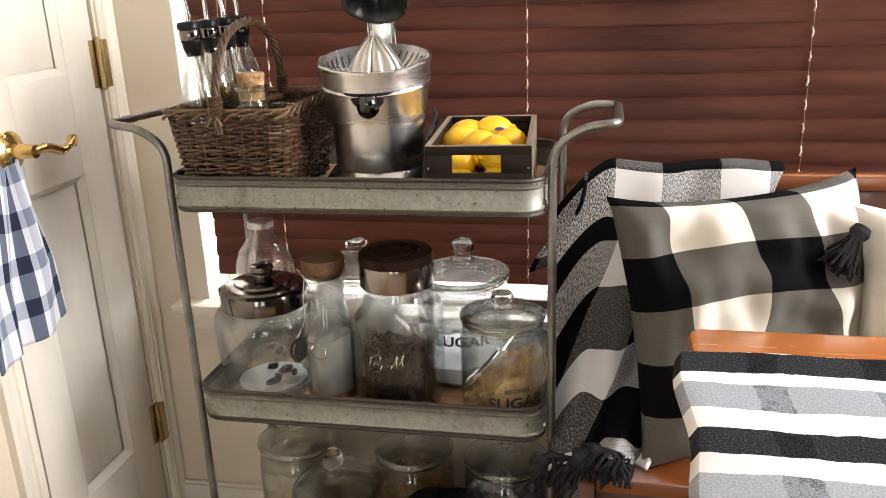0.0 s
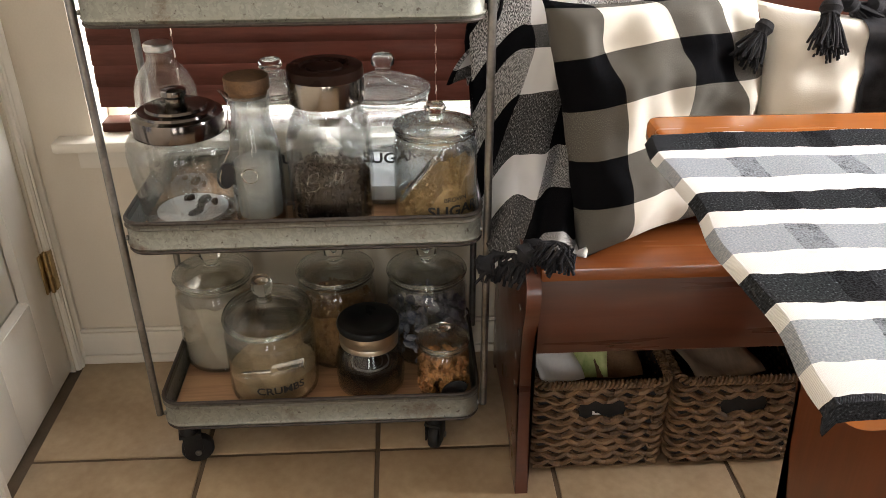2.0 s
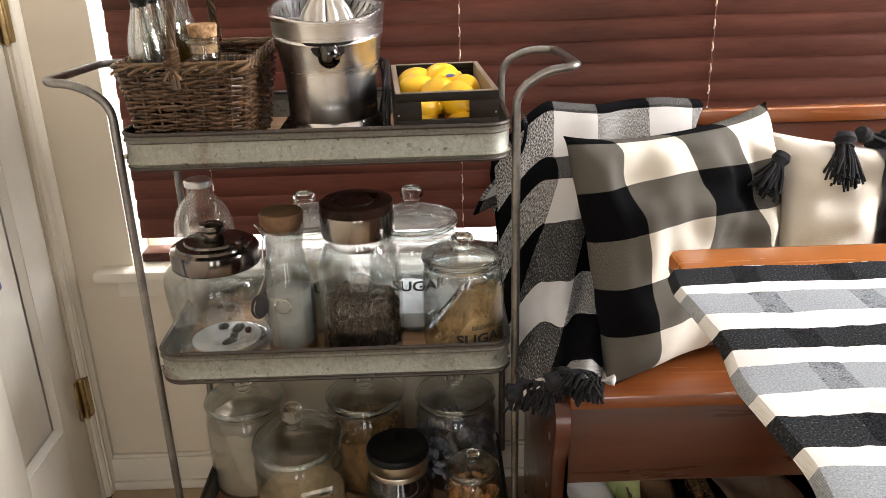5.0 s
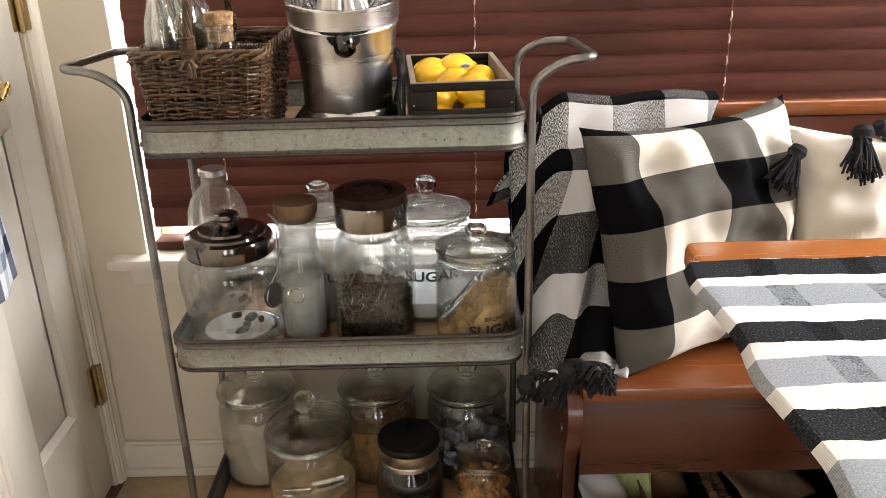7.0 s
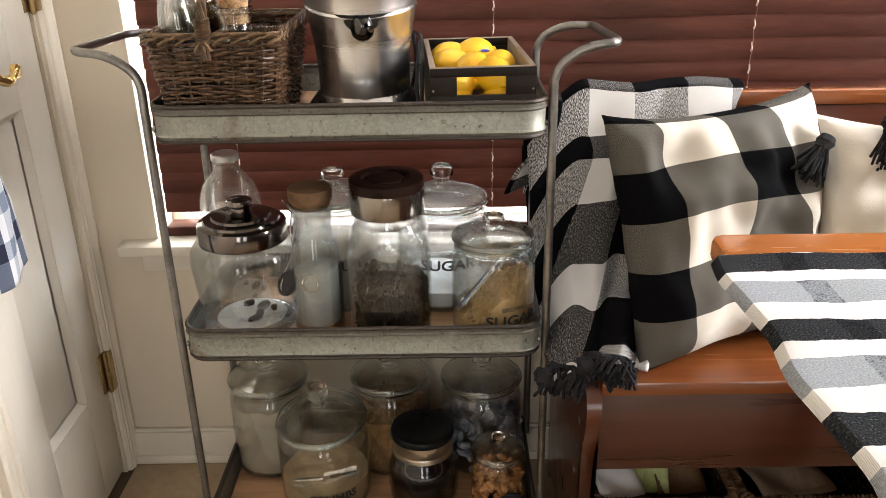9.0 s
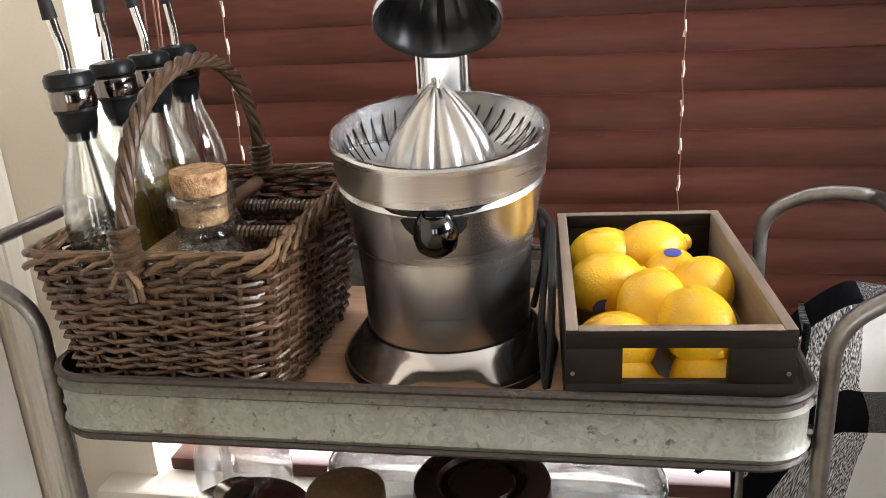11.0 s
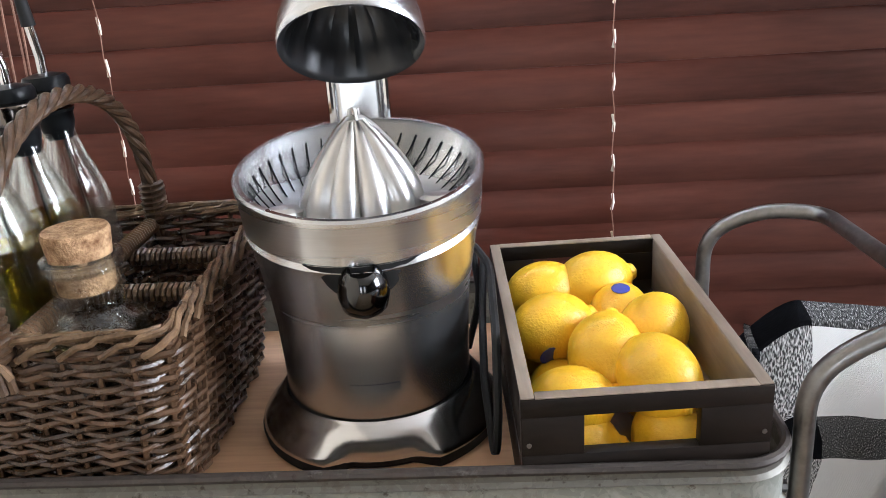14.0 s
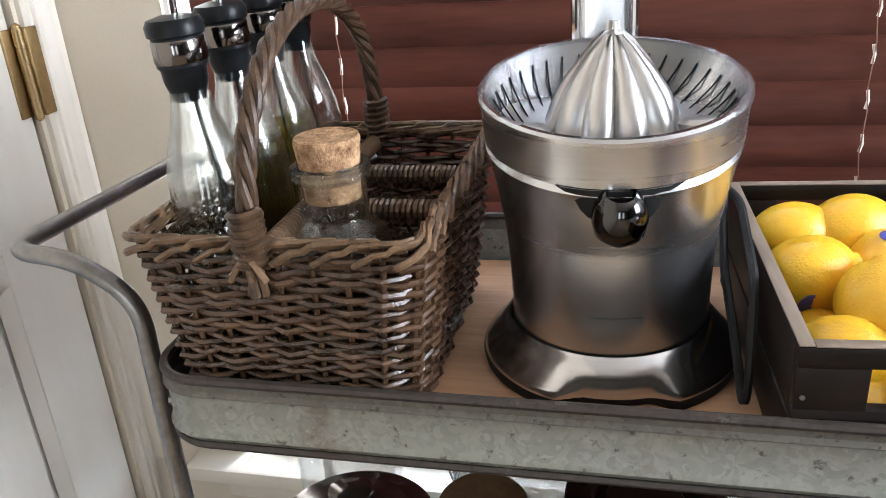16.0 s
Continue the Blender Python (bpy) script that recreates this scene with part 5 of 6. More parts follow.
tag_oval(car, Matrix.Translation((-0.046, -0.024, 0.098)) @ Matrix.Rotation(radians(18), 4, "Y"), 0.030, 0.046)

# flour jar, white sugar jar at the back
fl = straight_jar("flour_jar", "glass counter jar of white flour with printed word", -0.276, 1.642, D2, 0.078, 0.196, 0.719, 0.105, M_FLOUR)
print_round(fl, "printed_word", "FLOUR", 0.030, 0.0786, 0.092, 0.10, M_INK, 0.85, 0.0006)
ws = straight_jar("white_sugar_jar", "glass counter jar of white sugar with printed word", -0.084, 1.643, D2, 0.083, 0.185, 0.723, 0.038, M_SUGAR)
print_round(ws, "printed_word", "SUGAR", 0.031, 0.0836, 0.093, 0.12, M_INK, 0.85, 0.0008)
print_round(ws, "printed_word", "WHITE", 0.011, 0.0836, 0.114, 0.12, M_INK, 1.0, 0.0002)

# square coffee jar with a dark screw lid
bj = thing("coffee_jar", "square glass jar of dark coffee with a brown steel lid", "jar", "glass storage jars", at=pose(-0.172, 1.522, D2 + 0.0005))
sqr = lambda a, r, z: r / max(abs(math.cos(a)) ** 5 + abs(math.sin(a)) ** 5, 0.001) ** 0.2 if z < 0.175 else r
part("glass", lathe([(0, 0), (0.060, 0), (0.066, 0.005), (0.068, 0.03), (0.068, 0.15), (0.0655, 0.17), (0.062, 0.186), (0.0555, 0.198), (0.0535, 0.206), (0.0535, 0.225)], 72, shape=sqr), M_GLASS, bj)
lidB = part("lid", lathe([(0.056, 0.214), (0.0605, 0.214), (0.0612, 0.218), (0.0612, 0.250), (0.0605, 0.254), (0.057, 0.257)], 56), brushed("lid steel", (0.30, 0.27, 0.24), 0.18), bj, "brushed steel lid band")
part("lid_top", lathe([(0.0608, 0.2535), (0.0612, 0.259), (0.0600, 0.2685), (0.057, 0.2705), (0.040, 0.2705), (0.037, 0.266), (0.030, 0.2655), (0.028, 0.269), (0, 0.2695)], 56), surface("dark brown lid", (0.012, 0.006, 0.0045), (0.022, 0.011, 0.008), 0.3, 0, 20, 200, 0.03, spec=0.08), lidB, "dark brown lid top")
heap(bj, 0.058, 0.006, 0.088, M_COFFEE, 0.006, 0.008, 7, "contents", "dark ground coffee")
crumbs(bj, "flakes", 0.061, 0.008, 0.094, 900, 0.011, M_COFFEE, 12, "curled dark flakes", -0.01, 0.35)
em = bmesh.new()
tube(fillet([(-0.034, -0.0705, 0.096), (-0.030, -0.0705, 0.112), (-0.016, -0.0705, 0.118), (-0.014, -0.0705, 0.108), (-0.030, -0.0705, 0.098), (-0.012, -0.0705, 0.100), (-0.018, -0.0705, 0.086), (-0.032, -0.0705, 0.084)], 0.005, 4), 0.0011, 6, em)
tube(fillet([(-0.006, -0.0705, 0.094), (0.004, -0.0705, 0.100), (0.0, -0.0705, 0.090), (0.010, -0.0705, 0.106), (0.014, -0.0705, 0.118), (0.010, -0.0705, 0.094), (0.018, -0.0705, 0.104), (0.024, -0.0705, 0.120), (0.020, -0.0705, 0.096), (0.034, -0.0705, 0.102)], 0.004, 4), 0.0011, 6, em)
part("embossed_mark", em, M_THICK, bj)

# brown sugar jar with a steel scoop
bs = straight_jar("brown_sugar_jar", "glass counter jar of brown sugar with printed words", 0.001, 1.522, D2, 0.070, 0.160, 0.676)
heap(bs, 0.0655, 0.0105, 0.060, M_BROWNSUGAR, 0.042, 0.013, 9, "contents", "crumbly brown sugar")
crumbs(bs, "lumps", 0.064, 0.03, 0.066, 420, 0.0065, M_BROWNSUGAR, 5, "brown sugar lumps", 0.036, 0.8)
print_round(bs, "printed_word", "SUGAR", 0.030, 0.0707, 0.040, 0.45, M_INK, 0.85, 0.0008)
print_round(bs, "printed_word", "BROWN", 0.011, 0.0707, 0.061, 0.45, M_INK, 1.0, 0.0002)
sc = bmesh.new()
quads(sc, [[(-0.050 + 0.05 * t + 0.011 * math.cos(a), -0.010 + 0.016 * math.sin(a) * (1 - 0.15 * t), 0.050 + 0.062 * t + 0.016 * math.cos(a)) for a in [math.pi * (0.25 + 1.5 * i / 10) for i in range(11)]] for t in (0, 0.5, 1.0)], False)
tube([(0.002, -0.01, 0.108), (0.022, 0.0, 0.136)], 0.004, 8, sc)
part("scoop", sc, M_CHROME, bs, "steel scoop stuck in the sugar")

# bottom tray
straight_jar("flour_jar", "tall glass jar half full of flour", -0.432, 1.650, D3, 0.078, 0.187, 0.347, 0.150, M_FLOUR)
cr = straight_jar("crumb_jar", "wide glass jar of tan crumbs with a loose lid", -0.314, 1.540, D3, 0.084, 0.162, 0.349, 0.052, surface("bread crumbs", (0.42, 0.30, 0.17), (0.58, 0.45, 0.28), 0.9, 0, 60, 300, 0.7), 0, pose(0, 0, 0, 7, -2, 0))
print_round(cr, "printed_word", "CRUMBS", 0.024, 0.0847, 0.046, 0.30, M_INK, 0.9, 0.0005)
sc = bmesh.new()
quads(sc, [[(0.0 + 0.062 * t, -0.035 + 0.013 * math.sin(a), 0.060 + 0.016 * t - 0.010 * math.cos(a)) for a in [math.pi * (-0.5 + i / 8) for i in range(9)]] for t in (0, 0.5, 1.0)], False)
tube([(-0.055, -0.035, 0.052), (0.0, -0.035, 0.056)], 0.0045, 8, sc)
part("scoop", sc, M_CHROME, cr, "steel scoop lying in the crumbs")
cj = straight_jar("cereal_jar", "glass counter jar of brown granola", -0.194, 1.652, D3, 0.078, 0.186, 0.346, 0.120, M_CEREAL)
crumbs(cj, "granola", 0.0745, 0.012, 0.125, 500, 0.010, M_CEREAL, 21, "granola flakes")
sj = thing("spice_jar", "dark glass jar with a steel banded black lid", "jar", "glass storage jars", at=pose(-0.128, 1.538, D3 + 0.0005))
part("glass", lathe([(0, 0), (0.058, 0), (0.064, 0.005), (0.066, 0.03), (0.065, 0.065), (0.060, 0.082), (0.052, 0.092), (0.050, 0.10), (0.050, 0.115)], 56), M_GLASS, sj)
lidS = part("lid_band", lathe([(0.052, 0.097), (0.0555, 0.098), (0.0555, 0.106), (0.0545, 0.108), (0.0560, 0.111), (0.0560, 0.132), (0.054, 0.134)], 48), brushed("pale steel band", (0.62, 0.58, 0.50), 0.3), sj, "pale steel screw band")
part("lid_top", lathe([(0.054, 0.133), (0.0585, 0.134), (0.0595, 0.137), (0.0592, 0.144), (0.057, 0.147), (0.044, 0.1475), (0.040, 0.145), (0, 0.145)], 48), M_DARKCAP, lidS, "black lid top")
part("cup", lathe([(0, 0.008), (0.026, 0.008), (0.032, 0.012), (0.037, 0.052), (0.035, 0.052), (0.030, 0.016), (0, 0.014)], 36), surface("grey plastic cup", (0.10, 0.10, 0.10), (0.16, 0.16, 0.16), 0.35, 0, 20, 200, 0.05), sj, "grey measuring cup inside")
heap(sj, 0.061, 0.006, 0.045, M_COFFEE, 0.0, 0.004, 11, "contents", "dark spice")
wj = straight_jar("candy_jar", "glass counter jar of wrapped sweets", -0.014, 1.652, D3, 0.080, 0.180, 0.341)
crumbs(wj, "wrapped_sweets", 0.0745, 0.014, 0.100, 170, 0.026, M_BLUEWRAP, 31, "blue and white wrapped sweets", 0, 0.55)
kj = straight_jar("caramel_jar", "small glass jar of caramel sweets", 0.012, 1.515, D3, 0.050, 0.106, 0.247)
crumbs(kj, "caramels", 0.0435, 0.012, 0.060, 130, 0.019, M_CARAMEL, 41, "orange caramel pieces", 0, 0.75)
tag_oval(kj, Matrix.Translation((0.018, -0.0525, 0.032)) @ Matrix.Rotation(radians(60), 4, "Y"), 0.034, 0.052)


# ---- bench under the window ----
SEAT = 0.470
BX0, BX1, BYF, BYB = 0.133, 1.95, 1.335, 1.700


def bench():
    b = thing("wooden_bench", "cherry stained wooden bench with panel back", "bench")
    part("seat", box_bm(BX0 + 0.024, BX1 - 0.024, BYF, BYB, SEAT - 0.024, SEAT, 0.005), M_CHERRY, b)
    # upright boards take the shaded copy of the seat's wood
    part("front_rail", box_bm(BX0 + 0.024, BX1 - 0.024, BYF + 0.012, BYF + 0.032, 0.300, SEAT - 0.0245, 0.002), M_CHERRYSHADE, b, "cherry front rail with shade in its colour")
    part("back_panel", box_bm(BX0 + 0.024, BX1 - 0.024, BYB, BYB + 0.018, 0.25, 0.806, 0.002), M_CHERRYSHADE, b)
    part("back_cap", box_bm(BX0 + 0.006, BX1 - 0.006, BYB - 0.006, BYB + 0.026, 0.8065, 0.834, 0.006), M_CHERRY, b)
    prof = [(1.705, 0.0), (1.722, 0.0), (1.722, 0.805), (1.700, 0.805), (1.692, 0.74), (1.68, 0.62), (1.655, 0.54), (1.60, 0.50), (1.48, 0.487), (1.39, 0.482), (1.345, 0.472), (1.318, 0.452), (1.311, 0.430), (1.314, 0.405), (1.326, 0.375), (1.345, 0.34), (1.358, 0.30), (1.364, 0.25), (1.360, 0.19), (1.350, 0.12), (1.338, 0.05), (1.330, 0.0), (1.40, 0.0), (1.425, 0.03), (1.50, 0.05), (1.62, 0.045), (1.69, 0.025)]
    for x0 in (BX0, BX1 - 0.024):
        bm = bmesh.new()
        quads(bm, [[(x0, y, z) for y, z in prof], [(x0 + 0.023, y, z) for y, z in prof]], True, False, True, True)
        bmesh.ops.triangulate(bm, faces=[f for f in bm.faces if len(f.verts) > 4])
        end = part("end_panel", bm, M_CHERRYSHADE, b, "scroll-cut end panel with shade in its colour")
        for yy, zz in ((1.375, 0.375), (1.375, 0.325), (1.40, 0.26), (1.40, 0.20)):
            part("screw_cap", lathe([(0.006, 0), (0.006, 0.001), (0, 0.0016)], 12, None, Matrix.Translation((x0, yy, zz)) @ Matrix.Rotation(radians(-90), 4, "Y")), M_TUBE, end)
    return b


bench()


# ---- storage baskets below ----
def storage_basket(x0, x1, seed, papers):
    b = thing("storage_basket", "brown woven hyacinth storage basket, full, under the bench", "basket", "storage baskets")
    bx, h = (x0 + 0.006, x1 - 0.006, 1.392, 1.655), 0.198
    part("base", box_bm(bx[0], bx[1], bx[2], bx[3], 0.001, 0.009), M_HYACINTH, b)
    # added dark sheet that backs the gaps between the plaits
    part("lining", sweep_rr(bx[0], bx[1], bx[2], bx[3], 0.02, [(0.0, 0.004), (0.0, h - 0.004), (-0.003, h - 0.004), (-0.003, 0.004)]), M_RUBBER, b, "dark sheet behind the plaits")
    rng = random.Random(seed)
    rows = 11
    for k in range(rows):
        z = 0.012 + (h - 0.02) * (k + 0.5) / rows
        per = perimeter(bx[0], bx[1], bx[2], bx[3], 0.022, 132)
        opening = k in (7, 8)
        for half in (0, 1):
            pts = []
            for i, (p, nrm) in enumerate(per):
                a = math.pi * i / 3 + half * math.pi + (k % 2) * math.pi / 2
                pts.append(p + nrm * (0.0045 + 0.0035 * math.cos(a)) + Vector((0, 0, z + 0.0042 * math.sin(a) * (1 if half else -1) + rng.uniform(-0.0008, 0.0008))))
            mid = (bx[0] + bx[1]) / 2
            if opening:
                keep = [p for p in pts[0:132]]
                segs, cur = [], []
                for p in keep + keep[:1]:
                    if p.y < bx[2] + 0.02 and abs(p.x - mid) < 0.042:
                        if len(cur) > 1:
                            segs.append(cur)
                        cur = []
                    else:
                        cur.append(p)
                if len(cur) > 1:
                    segs.append(cur)
                bm = bmesh.new()
                for s in segs:
                    tube(s, 0.0062, 6, bm, False, 0.75)
                part("plait", bm, M_HYACINTH, b)
            else:
                part("plait", tube(pts, 0.0062, 6, None, True, 0.75), M_HYACINTH, b)
    per = perimeter(bx[0], bx[1], bx[2], bx[3], 0.022, 420)
    for k in (0, 1):
        pts = [p + nrm * (0.004 + 0.006 * math.cos(i * 0.9 + k * math.pi)) + Vector((0, 0, h + 0.006 * math.sin(i * 0.9 + k * math.pi))) for i, (p, nrm) in enumerate(per)]
        part("rim_wrap", tube(pts, 0.0034, 5, None, True), M_HYACINTH, b, "wound rim")
    if papers:
        for (px, py, pz, rx, ry, rz, w, l, mt) in papers:
            bm = bmesh.new()
            g = 8
            rows_ = [[Vector(((i / g - 0.5) * w, (j / g - 0.5) * l, 0.006 * math.sin(i * 0.9 + j * 0.7))) for i in range(g + 1)] for j in range(g + 1)]
            quads(bm, rows_, False)
            sh = part("packet", bm, mt, at=pose(px, py, pz, rx, ry, rz))
            md = sh.modifiers.new("thick", "SOLIDIFY")
            md.thickness = 0.004
            tagged(sh, "crumpled paper packet stuffed in the woven basket", "packet", "packets in the baskets")


storage_basket(0.168, 0.415, 5, ((0.215, 1.45, 0.212, 35, 10, 20, 0.09, 0.09, M_PAPER), (0.275, 1.47, 0.215, 48, -8, -15, 0.075, 0.10, M_GREEN), (0.33, 1.47, 0.205, 40, 5, 10, 0.09, 0.09, M_CORKLID), (0.305, 1.402, 0.150, 75, 0, 0, 0.07, 0.05, M_PAPER)))
storage_basket(0.428, 0.675, 9, ((0.52, 1.47, 0.2, 10, 4, 12, 0.14, 0.12, M_CRATE_IN),))


# ---- soft goods ----
def cloth_sheet(nu, nv, fn, uvfn, thickness=0.004):
    """A woven sheet through fn(s, t), with cloth coordinates in metres."""
    bm = bmesh.new()
    lay = bm.loops.layers.uv.new("UVMap")
    vs = [[bm.verts.new(fn(i / nu, j / nv)) for i in range(nu + 1)] for j in range(nv + 1)]
    for j in range(nv):
        for i in range(nu):
            f = bm.faces.new((vs[j][i], vs[j][i + 1], vs[j + 1][i + 1], vs[j + 1][i]))
            for lp, (a, c) in zip(f.loops, ((i, j), (i + 1, j), (i + 1, j + 1), (i, j + 1))):
                lp[lay].uv = uvfn(a / nu, c / nv)
    return bm


def solid(ob, t, offset=0.0, sub=0):
    md = ob.modifiers.new("thick", "SOLIDIFY")
    md.thickness, md.offset = t, offset
    if sub:
        s = ob.modifiers.new("soft", "SUBSURF")
        s.levels = s.render_levels = sub
    return ob


def pillow_bm(w, h, puff, seed, corner=0.035, ustep=1.0):
    """Two stuffed faces sewn at the edge, ears drawn out at the corners, with creases."""
    bm = bmesh.new()
    lay = bm.loops.layers.uv.new("UVMap")
    n = 44

    def pt(i, j, side):
        u, v = i / n * 2 - 1, j / n * 2 - 1
        pin = 1 - corner * (1 - abs(u) ** 2.5 * 1.0) * abs(v) ** 3 * 2.2
        pin2 = 1 - corner * (1 - abs(v) ** 2.5 * 1.0) * abs(u) ** 3 * 2.2
        x, z = u * w / 2 * pin2, v * h / 2 * pin
        d = (max(0, 1 - u ** 4) * max(0, 1 - v ** 4)) ** 0.55
        cre = noise.noise(Vector((u * 2.2 + seed, v * 2.2, seed))) * 0.034 + noise.noise(Vector((u * 5 + seed, v * 4, seed + 3))) * 0.022
        edge = (1 - abs(u) ** 8) * (1 - abs(v) ** 8)
        return Vector((x, side * (puff * d + cre * edge * d), z + 0.006 * math.sin(u * 4 + seed) * (1 - v * v)))
    for side in (-1, 1):
        vs = {}
        for j in range(n + 1):
            for i in range(n + 1):
                vs[i, j] = bm.verts.new(pt(i, j, side))
        for j in range(n):
            for i in range(n):
                idx = ((i, j), (i + 1, j), (i + 1, j + 1), (i, j + 1))
                if side > 0:
                    idx = idx[::-1]
                f = bm.faces.new([vs[k] for k in idx])
                for lp, k in zip(f.loops, idx):
                    lp[lay].uv = (k[0] / n * w * ustep, k[1] / n * h)
    bmesh.ops.remove_doubles(bm, verts=bm.verts, dist=0.0006)
    return bm


PU, PV = Vector((0.911, 0.409, 0.017)).normalized(), Vector((-0.146, 0.284, 0.947)).normalized()
PN = PV.cross(PU).normalized()
CUSHION = Matrix(((PU.x, PN.x, PV.x, 0.382), (PU.y, PN.y, PV.y, 1.516), (PU.z, PN.z, PV.z, 0.657), (0, 0, 0, 1)))
cp = part("cushion", pillow_bm(0.420, 0.412, 0.078, 2.3, 0.055, 0.70), M_CHECK_PILLOW, at=CUSHION)
tagged(cp, "black and cream buffalo check cushion on the bench", "cushion")

wp = part("cushion", pillow_bm(0.50, 0.34, 0.065, 6.1, 0.05), M_WHITECLOTH, at=pose(0.755, 1.50, 0.650, -16, 3, -3))
tagged(wp, "white cushion with black bands and black yarn tassels", "cushion")


def band_on_pillow(u0, u1, w, h, puff, seed):
    full = pillow_bm(w, h, puff, seed, 0.05)
    lay = full.loops.layers.uv.active
    keep = [f for f in full.faces if u0 * w < sum(lp[lay].uv.x for lp in f.loops) / len(f.loops) < u1 * w]
    bmesh.ops.delete(full, geom=[f for f in full.faces if f not in set(keep)], context="FACES")
    for v in full.verts:
        v.co.y *= 1.03
        v.co.y += 0.003 * (1 if v.co.y > 0 else -1)
        v.co.z *= 1.006
    return full


part("black_band", band_on_pillow(0.32, 0.56, 0.50, 0.34, 0.065, 6.1), M_BLACKYARN, wp, "broad black band")


def tassel(parent, at, n, length, seed, head=0.012):
    rng = random.Random(seed)
    t = part("tassel", lathe([(0, 0.014), (head * 0.8, 0.010), (head, 0.0), (head * 0.75, -0.008), (head * 0.8, -0.012), (0, -0.014)], 14, None), M_BLACKYARN, parent, "black yarn tassel", at=at)
    bm = bmesh.new()
    for _ in range(n):
        a, q = rng.uniform(0, 6.28), rng.uniform(0.2, 1)
        ln = length * rng.uniform(0.8, 1.1)
        p0 = Vector((head * 0.6 * q * math.cos(a), head * 0.6 * q * math.sin(a), -0.008))
        p2 = Vector((head * 1.9 * q * math.cos(a) + rng.uniform(-0.006, 0.006), head * 1.9 * q * math.sin(a) + rng.uniform(-0.006, 0.006), -ln))
        p1 = (p0 + p2) / 2 + Vector((rng.uniform(-0.004, 0.004), rng.uniform(-0.004, 0.004), 0))
        tube([p0, p1, p2], 0.0021, 5, bm)
    part("yarn_fringe", bm, M_BLACKYARN, t)


tassel(wp, pose(-0.245, -0.035, 0.125, -10, 30, 0), 60, 0.062, 3, 0.015)
tassel(wp, pose(-0.150, -0.048, 0.158, -20, 8, 0), 70, 0.072, 5, 0.018)
tassel(wp, pose(-0.115, -0.034, 0.168, 30, -70, 0), 50, 0.055, 6, 0.014)
tassel(wp, pose(-0.070, -0.022, 0.166, 40, -80, 0), 50, 0.060, 7, 0.014)
tassel(wp, pose(-0.245, -0.02, -0.10, 10, 30, 0), 40, 0.06, 8, 0.013)


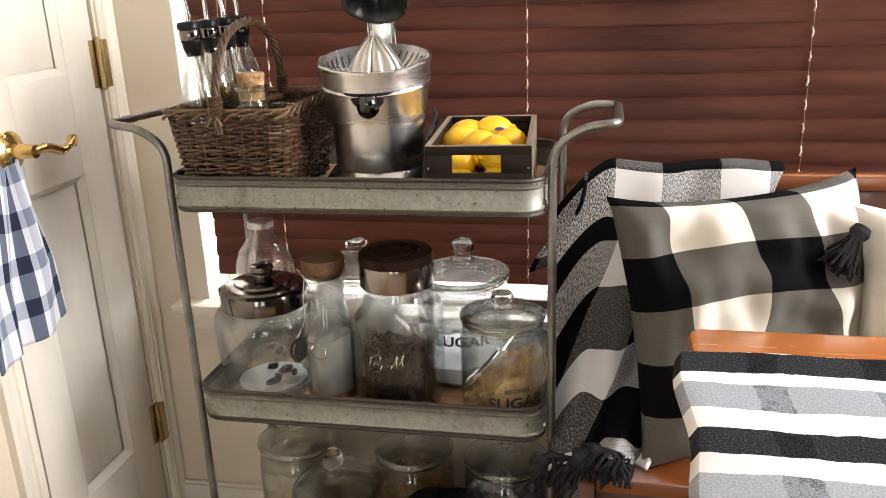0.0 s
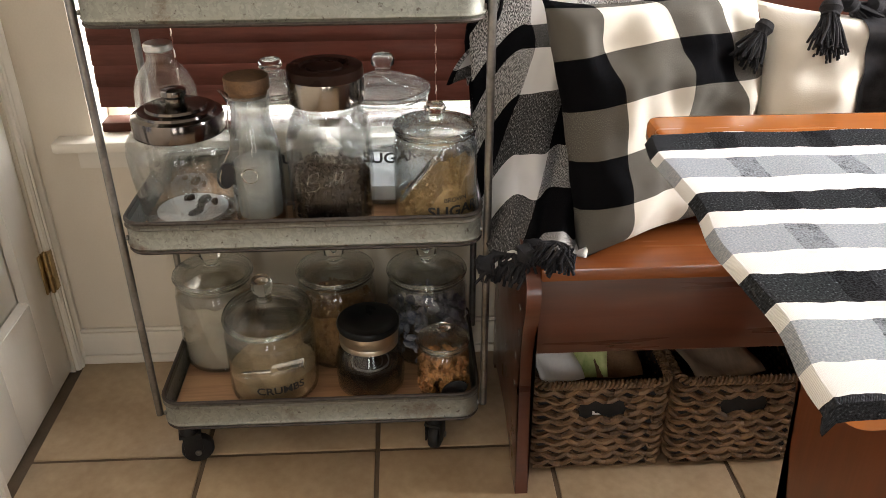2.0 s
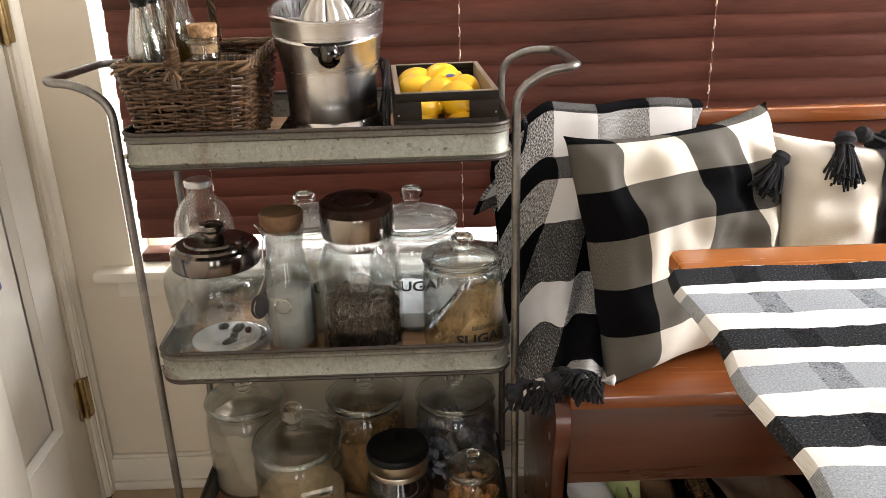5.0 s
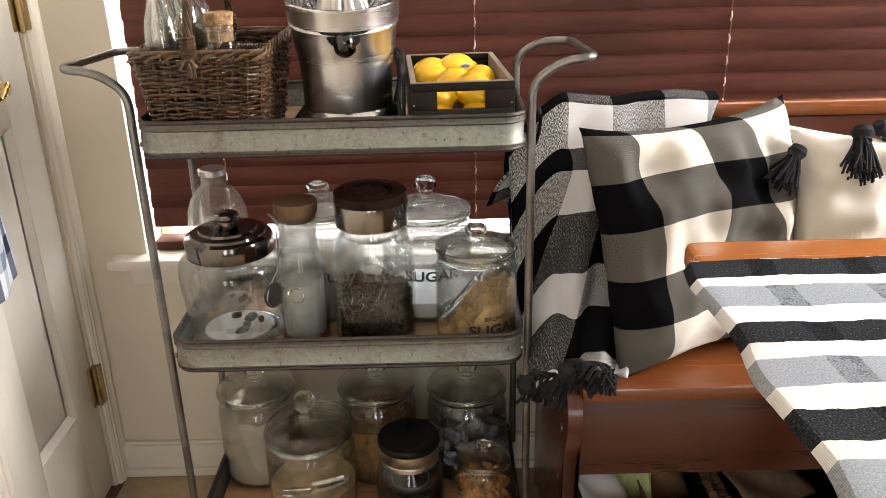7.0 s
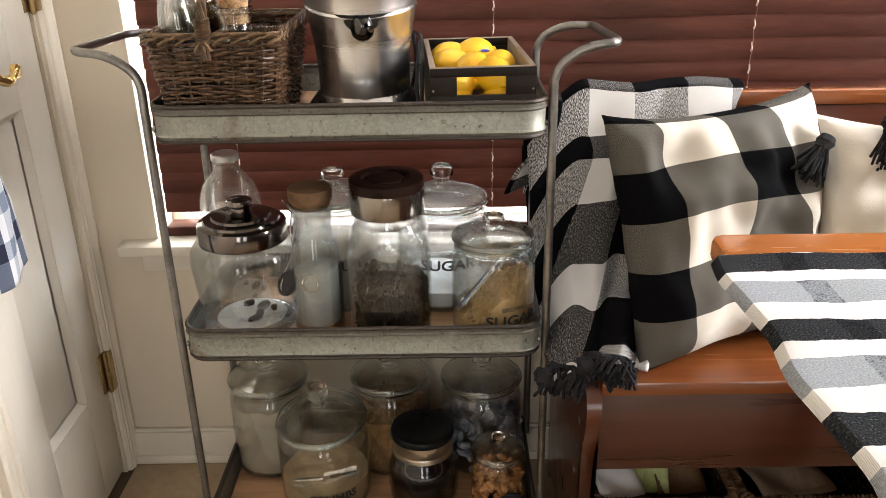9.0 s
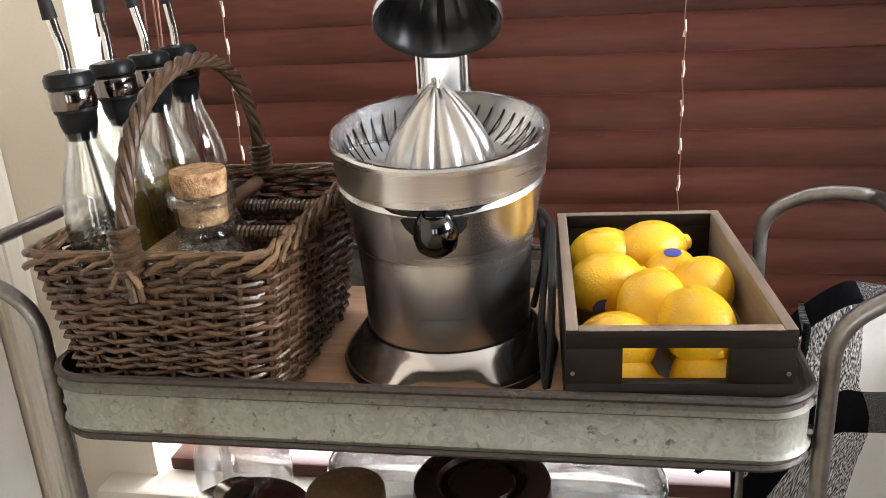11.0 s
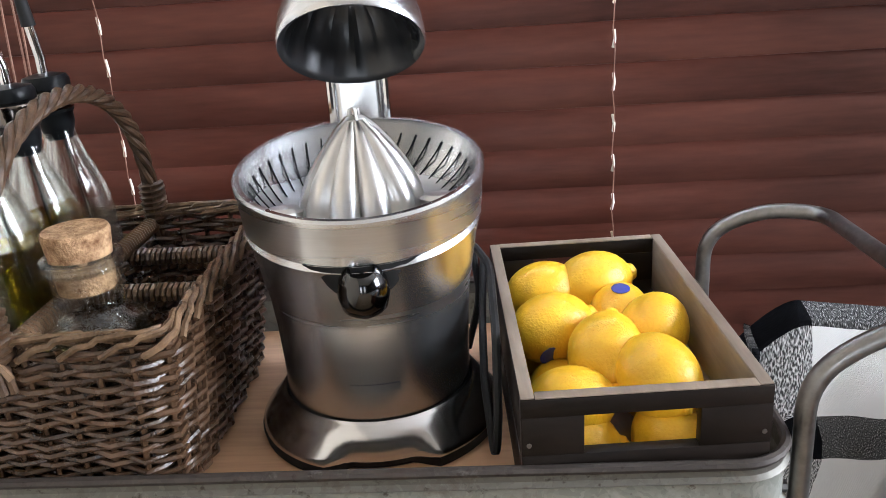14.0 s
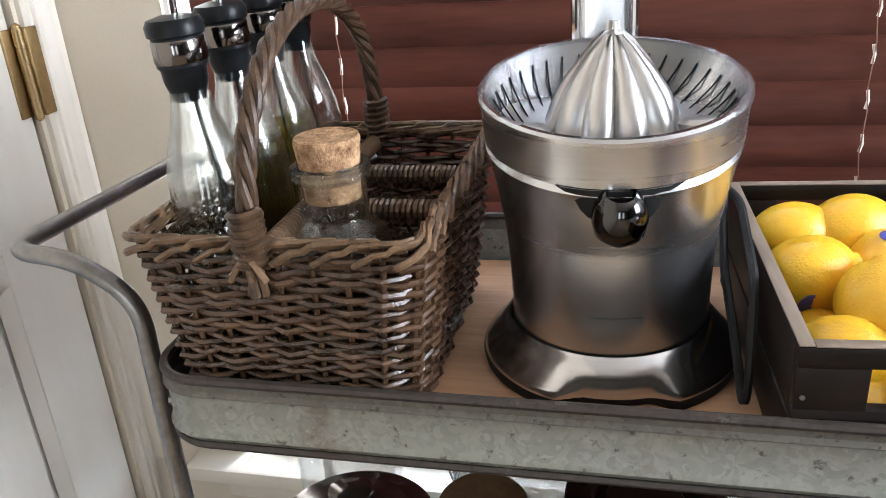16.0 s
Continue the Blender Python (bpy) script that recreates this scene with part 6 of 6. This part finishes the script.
def throw():
    """Knitted throw over the end of the bench back, sliding down to the seat."""
    path = [(1.735, 0.56), (1.742, 0.70), (1.740, 0.815), (1.722, 0.853), (1.692, 0.848), (1.668, 0.80), (1.645, 0.70), (1.60, 0.60), (1.54, 0.545), (1.46, 0.52), (1.40, 0.490), (1.365, 0.482)]
    cum = [0.0]
    for a, c in zip(path, path[1:]):
        cum.append(cum[-1] + math.dist(a, c))
    total = cum[-1]

    def along(t):
        s = t * total
        for i in range(len(path) - 1):
            if s <= cum[i + 1] or i == len(path) - 2:
                k = (s - cum[i]) / (cum[i + 1] - cum[i])
                k = max(0, min(1, k))
                return Vector((0, path[i][0] + (path[i + 1][0] - path[i][0]) * k, path[i][1] + (path[i + 1][1] - path[i][1]) * k))
    def fn(s, t):
        p = along(t)
        front = max(0.0, (t - 0.38) / 0.62)
        left, right = 0.118 - 0.020 * front, 0.445 - 0.22 * front
        x = left + (right - left) * s
        fold = math.sin(s * 15 + t * 3.0 + 0.6) * 0.012 + math.sin(s * 27 + t * 5) * 0.005
        lump = noise.noise(Vector((s * 3.2, t * 3.5, 1.7))) * 0.05 * front + noise.noise(Vector((s * 7 + t * 4, t * 8, 4.2))) * 0.016 * min(1.0, front * 4)
        y = p.y - (fold + 0.012) * (0.35 + 0.9 * front) - lump * 0.8
        z = p.z + lump * 0.9 + (0.004 * math.sin(s * 9 + 1.0) if 0.25 < t < 0.4 else 0.006 * math.sin(s * 13) * front)
        if s < 0.16:                      # left margin slips down past the bench end
            k = (0.16 - s) / 0.16
            x -= 0.055 * k * (1 - abs(t - 0.30) * 1.1)
            z -= 0.10 * k ** 1.4 * (1.0 if t > 0.2 else 0.4) * (1 - 0.8 * max(0.0, (t - 0.6) / 0.4))
        z = max(z, SEAT + 0.008 if x > BX0 else 0.452)
        y = min(y, 1.757)
        return Vector((x, y, z))
    crest = cum[3] / total

    def weave_at(s, t):
        """Cloth coordinates: straight over the back, turned and tucked below the fold."""
        d = (t - crest) * total
        k = max(0.0, min(1.0, (d - 0.11) / 0.05))
        x = 0.118 + 0.327 * s - 0.20 * s * max(0.0, (t - 0.38) / 0.62)
        return ((x + k * 0.30 * (d - 0.19)) * 1.118, d + k * (0.065 + 0.30 * (x - 0.14)))
    bm = cloth_sheet(90, 110, fn, weave_at)
    th = solid(part("throw_blanket", bm, M_CHECK_THROW), 0.006, 1.0)
    tagged(th, "black and white buffalo check throw draped over the bench", "blanket")
    # corner that hangs past the end of the bench
    bm = cloth_sheet(16, 24, lambda s, t: Vector((0.126 - 0.085 * t * s + 0.012 * math.sin(t * 5), 1.715 - 0.035 * s + 0.012 * math.sin(t * 7 + s * 3), 0.835 - 0.165 * t - 0.012 * s)), lambda s, t: (s * 0.10 + 0.38, t * 0.20 + 0.14))
    cr = solid(part("hanging_corner", bm, M_CHECK_THROW, th), 0.006)
    # yarn fringe along the lower edge
    fr = bmesh.new()
    rg = random.Random(11)
    for i in range(240):
        s = rg.random() * 0.75
        q = fn(s, 0.985)
        a = rg.uniform(-0.9, 0.9)
        e = q + Vector((math.sin(a) * 0.03 - 0.012, -rg.uniform(0.002, 0.028), 0))
        e.z = SEAT + 0.004 if e.y > BYF and e.x > BX0 else q.z - rg.uniform(0.005, 0.04)
        tube([q, (q + e) / 2 + Vector((rg.uniform(-0.01, 0.01), 0, 0.008)), e], 0.0026, 5, fr)
    part("yarn_fringe", fr, M_BLACKYARN, th, "black yarn fringe")
    for i in range(9):
        s = i / 8
        q = fn(s * 0.7, 0.97)
        bm = bmesh.new()
        bmesh.ops.create_icosphere(bm, subdivisions=2, radius=0.017, matrix=Matrix.Translation((q.x - 0.01, q.y - 0.012, SEAT + 0.016 if q.x > BX0 + 0.012 else SEAT - 0.01)))
        for v in bm.verts:
            v.co += Vector((rg.uniform(-1, 1), rg.uniform(-1, 1), rg.uniform(-1, 1))) * 0.004
        part("yarn_knot", bm, M_BLACKYARN, th)


throw()

# ---- table with a runner ----
TX0, TX1, TY0, TY1, TZ = 0.262, 1.60, 0.674, 1.243, 0.753
table = thing("dining_table", "honey cherry wooden trestle table", "table")
top = sweep_rr(TX0, TX1, TY0, TY1, 0.018, [(-0.008, TZ - 0.032), (-0.002, TZ - 0.030), (0.0, TZ - 0.024), (0.0, TZ - 0.007), (-0.002, TZ - 0.002), (-0.006, TZ)], None, 5, (True, True))
part("tabletop", top, M_TABLE, table)
for lx in (0.50, 1.30):
    leg = bmesh.new()
    prof = [(0.70, 0.0), (1.20, 0.0), (1.20, 0.05), (1.12, 0.10), (1.10, 0.20), (1.125, 0.28), (1.15, 0.37), (1.17, 0.55), (1.18, 0.72), (0.73, 0.72), (0.74, 0.55), (0.76, 0.37), (0.785, 0.28), (0.81, 0.20), (0.79, 0.10), (0.70, 0.05)]
    quads(leg, [[(lx, y, z) for y, z in prof], [(lx + 0.045, y, z) for y, z in prof]], True, False, True, True)
    bmesh.ops.triangulate(leg, faces=[f for f in leg.faces if len(f.verts) > 4])
    part("leg_panel", leg, M_CHERRYMID, table, "dark cherry trestle leg")
part("stretcher", box_bm(0.546, 1.30, 0.93, 0.97, 0.25, 0.33, 0.003), M_CHERRYSHADE, table)


def runner_fn(s, t):
    # t: 0 at the bench side, 1 past the near edge; s: 0 at the table end
    y = 1.166 - t * 0.512
    x = 0.241 + s * 1.25
    z = TZ + 0.004 + 0.0010 * math.sin(x * 40 + y * 22) + 0.0012 * math.sin(y * 60)
    over = TX0 - x
    if over > 0.013:
        z -= (over - 0.013) * 1.6
    x -= 0.004 * math.sin(y * 30) * (1 - s) ** 6
    if y < TY0 - 0.002:
        drop = (TY0 - 0.002) - y
        z -= drop * 0.9
        y = TY0 - 0.006 - drop * 0.12
    return Vector((x, y, z))


rn = solid(part("table_runner", cloth_sheet(170, 150, runner_fn, lambda s, t: (0.243 + s * 1.25, t * 0.512)), M_RUNNER), 0.0055, 1.0)
tagged(rn, "black, grey and white woven striped runner on the table", "tablecloth")

# ---- towel hanging from the door lever ----
def towel_fn(s, t):
    g = 0.35 + 0.65 * min(1, t * 1.6)
    y = 1.375 + (s - 0.62) * 0.17 * g
    x = WX + 0.052 + 0.012 * math.sin(s * 9 + 0.5) * g + 0.006 * math.sin(s * 17 + t * 3)
    z = 0.915 - t * 0.275 - 0.030 * (1 - s) * t + 0.006 * math.sin(s * 8)
    return Vector((x, y, z))


tw = solid(part("dish_towel", cloth_sheet(40, 40, towel_fn, lambda s, t: (s * 0.24, t * 0.30)), M_TOWEL), 0.004)
tagged(tw, "blue and white checked towel hanging from the lever", "towel")


# ---- floor tiles ----
def tiles():
    bm = bmesh.new()
    p, g = 0.332, 0.0045
    add_box(bm, -p / 2 + g, p / 2 - g, -p / 2 + g, p / 2 - g, -0.010, 0.0, 0.0022)
    me = part("tile", bm, M_TILE, data_only=True)
    for i in range(-2, 8):
        for j in range(-12, 2):
            cx, cy = -0.119 + (i + 0.5) * p, 1.459 + (j + 0.5) * p
            if cx - p / 2 > EX or cx + p / 2 < WX or cy - p / 2 > WY or cy + p / 2 < SY:
                continue
            ob = new("tile", me)
            ob.parent = floor
            ob.matrix_basis = pose(cx, cy, 0, 0, 0, 90 * ((i * 3 + j * 5) % 4))


tiles()
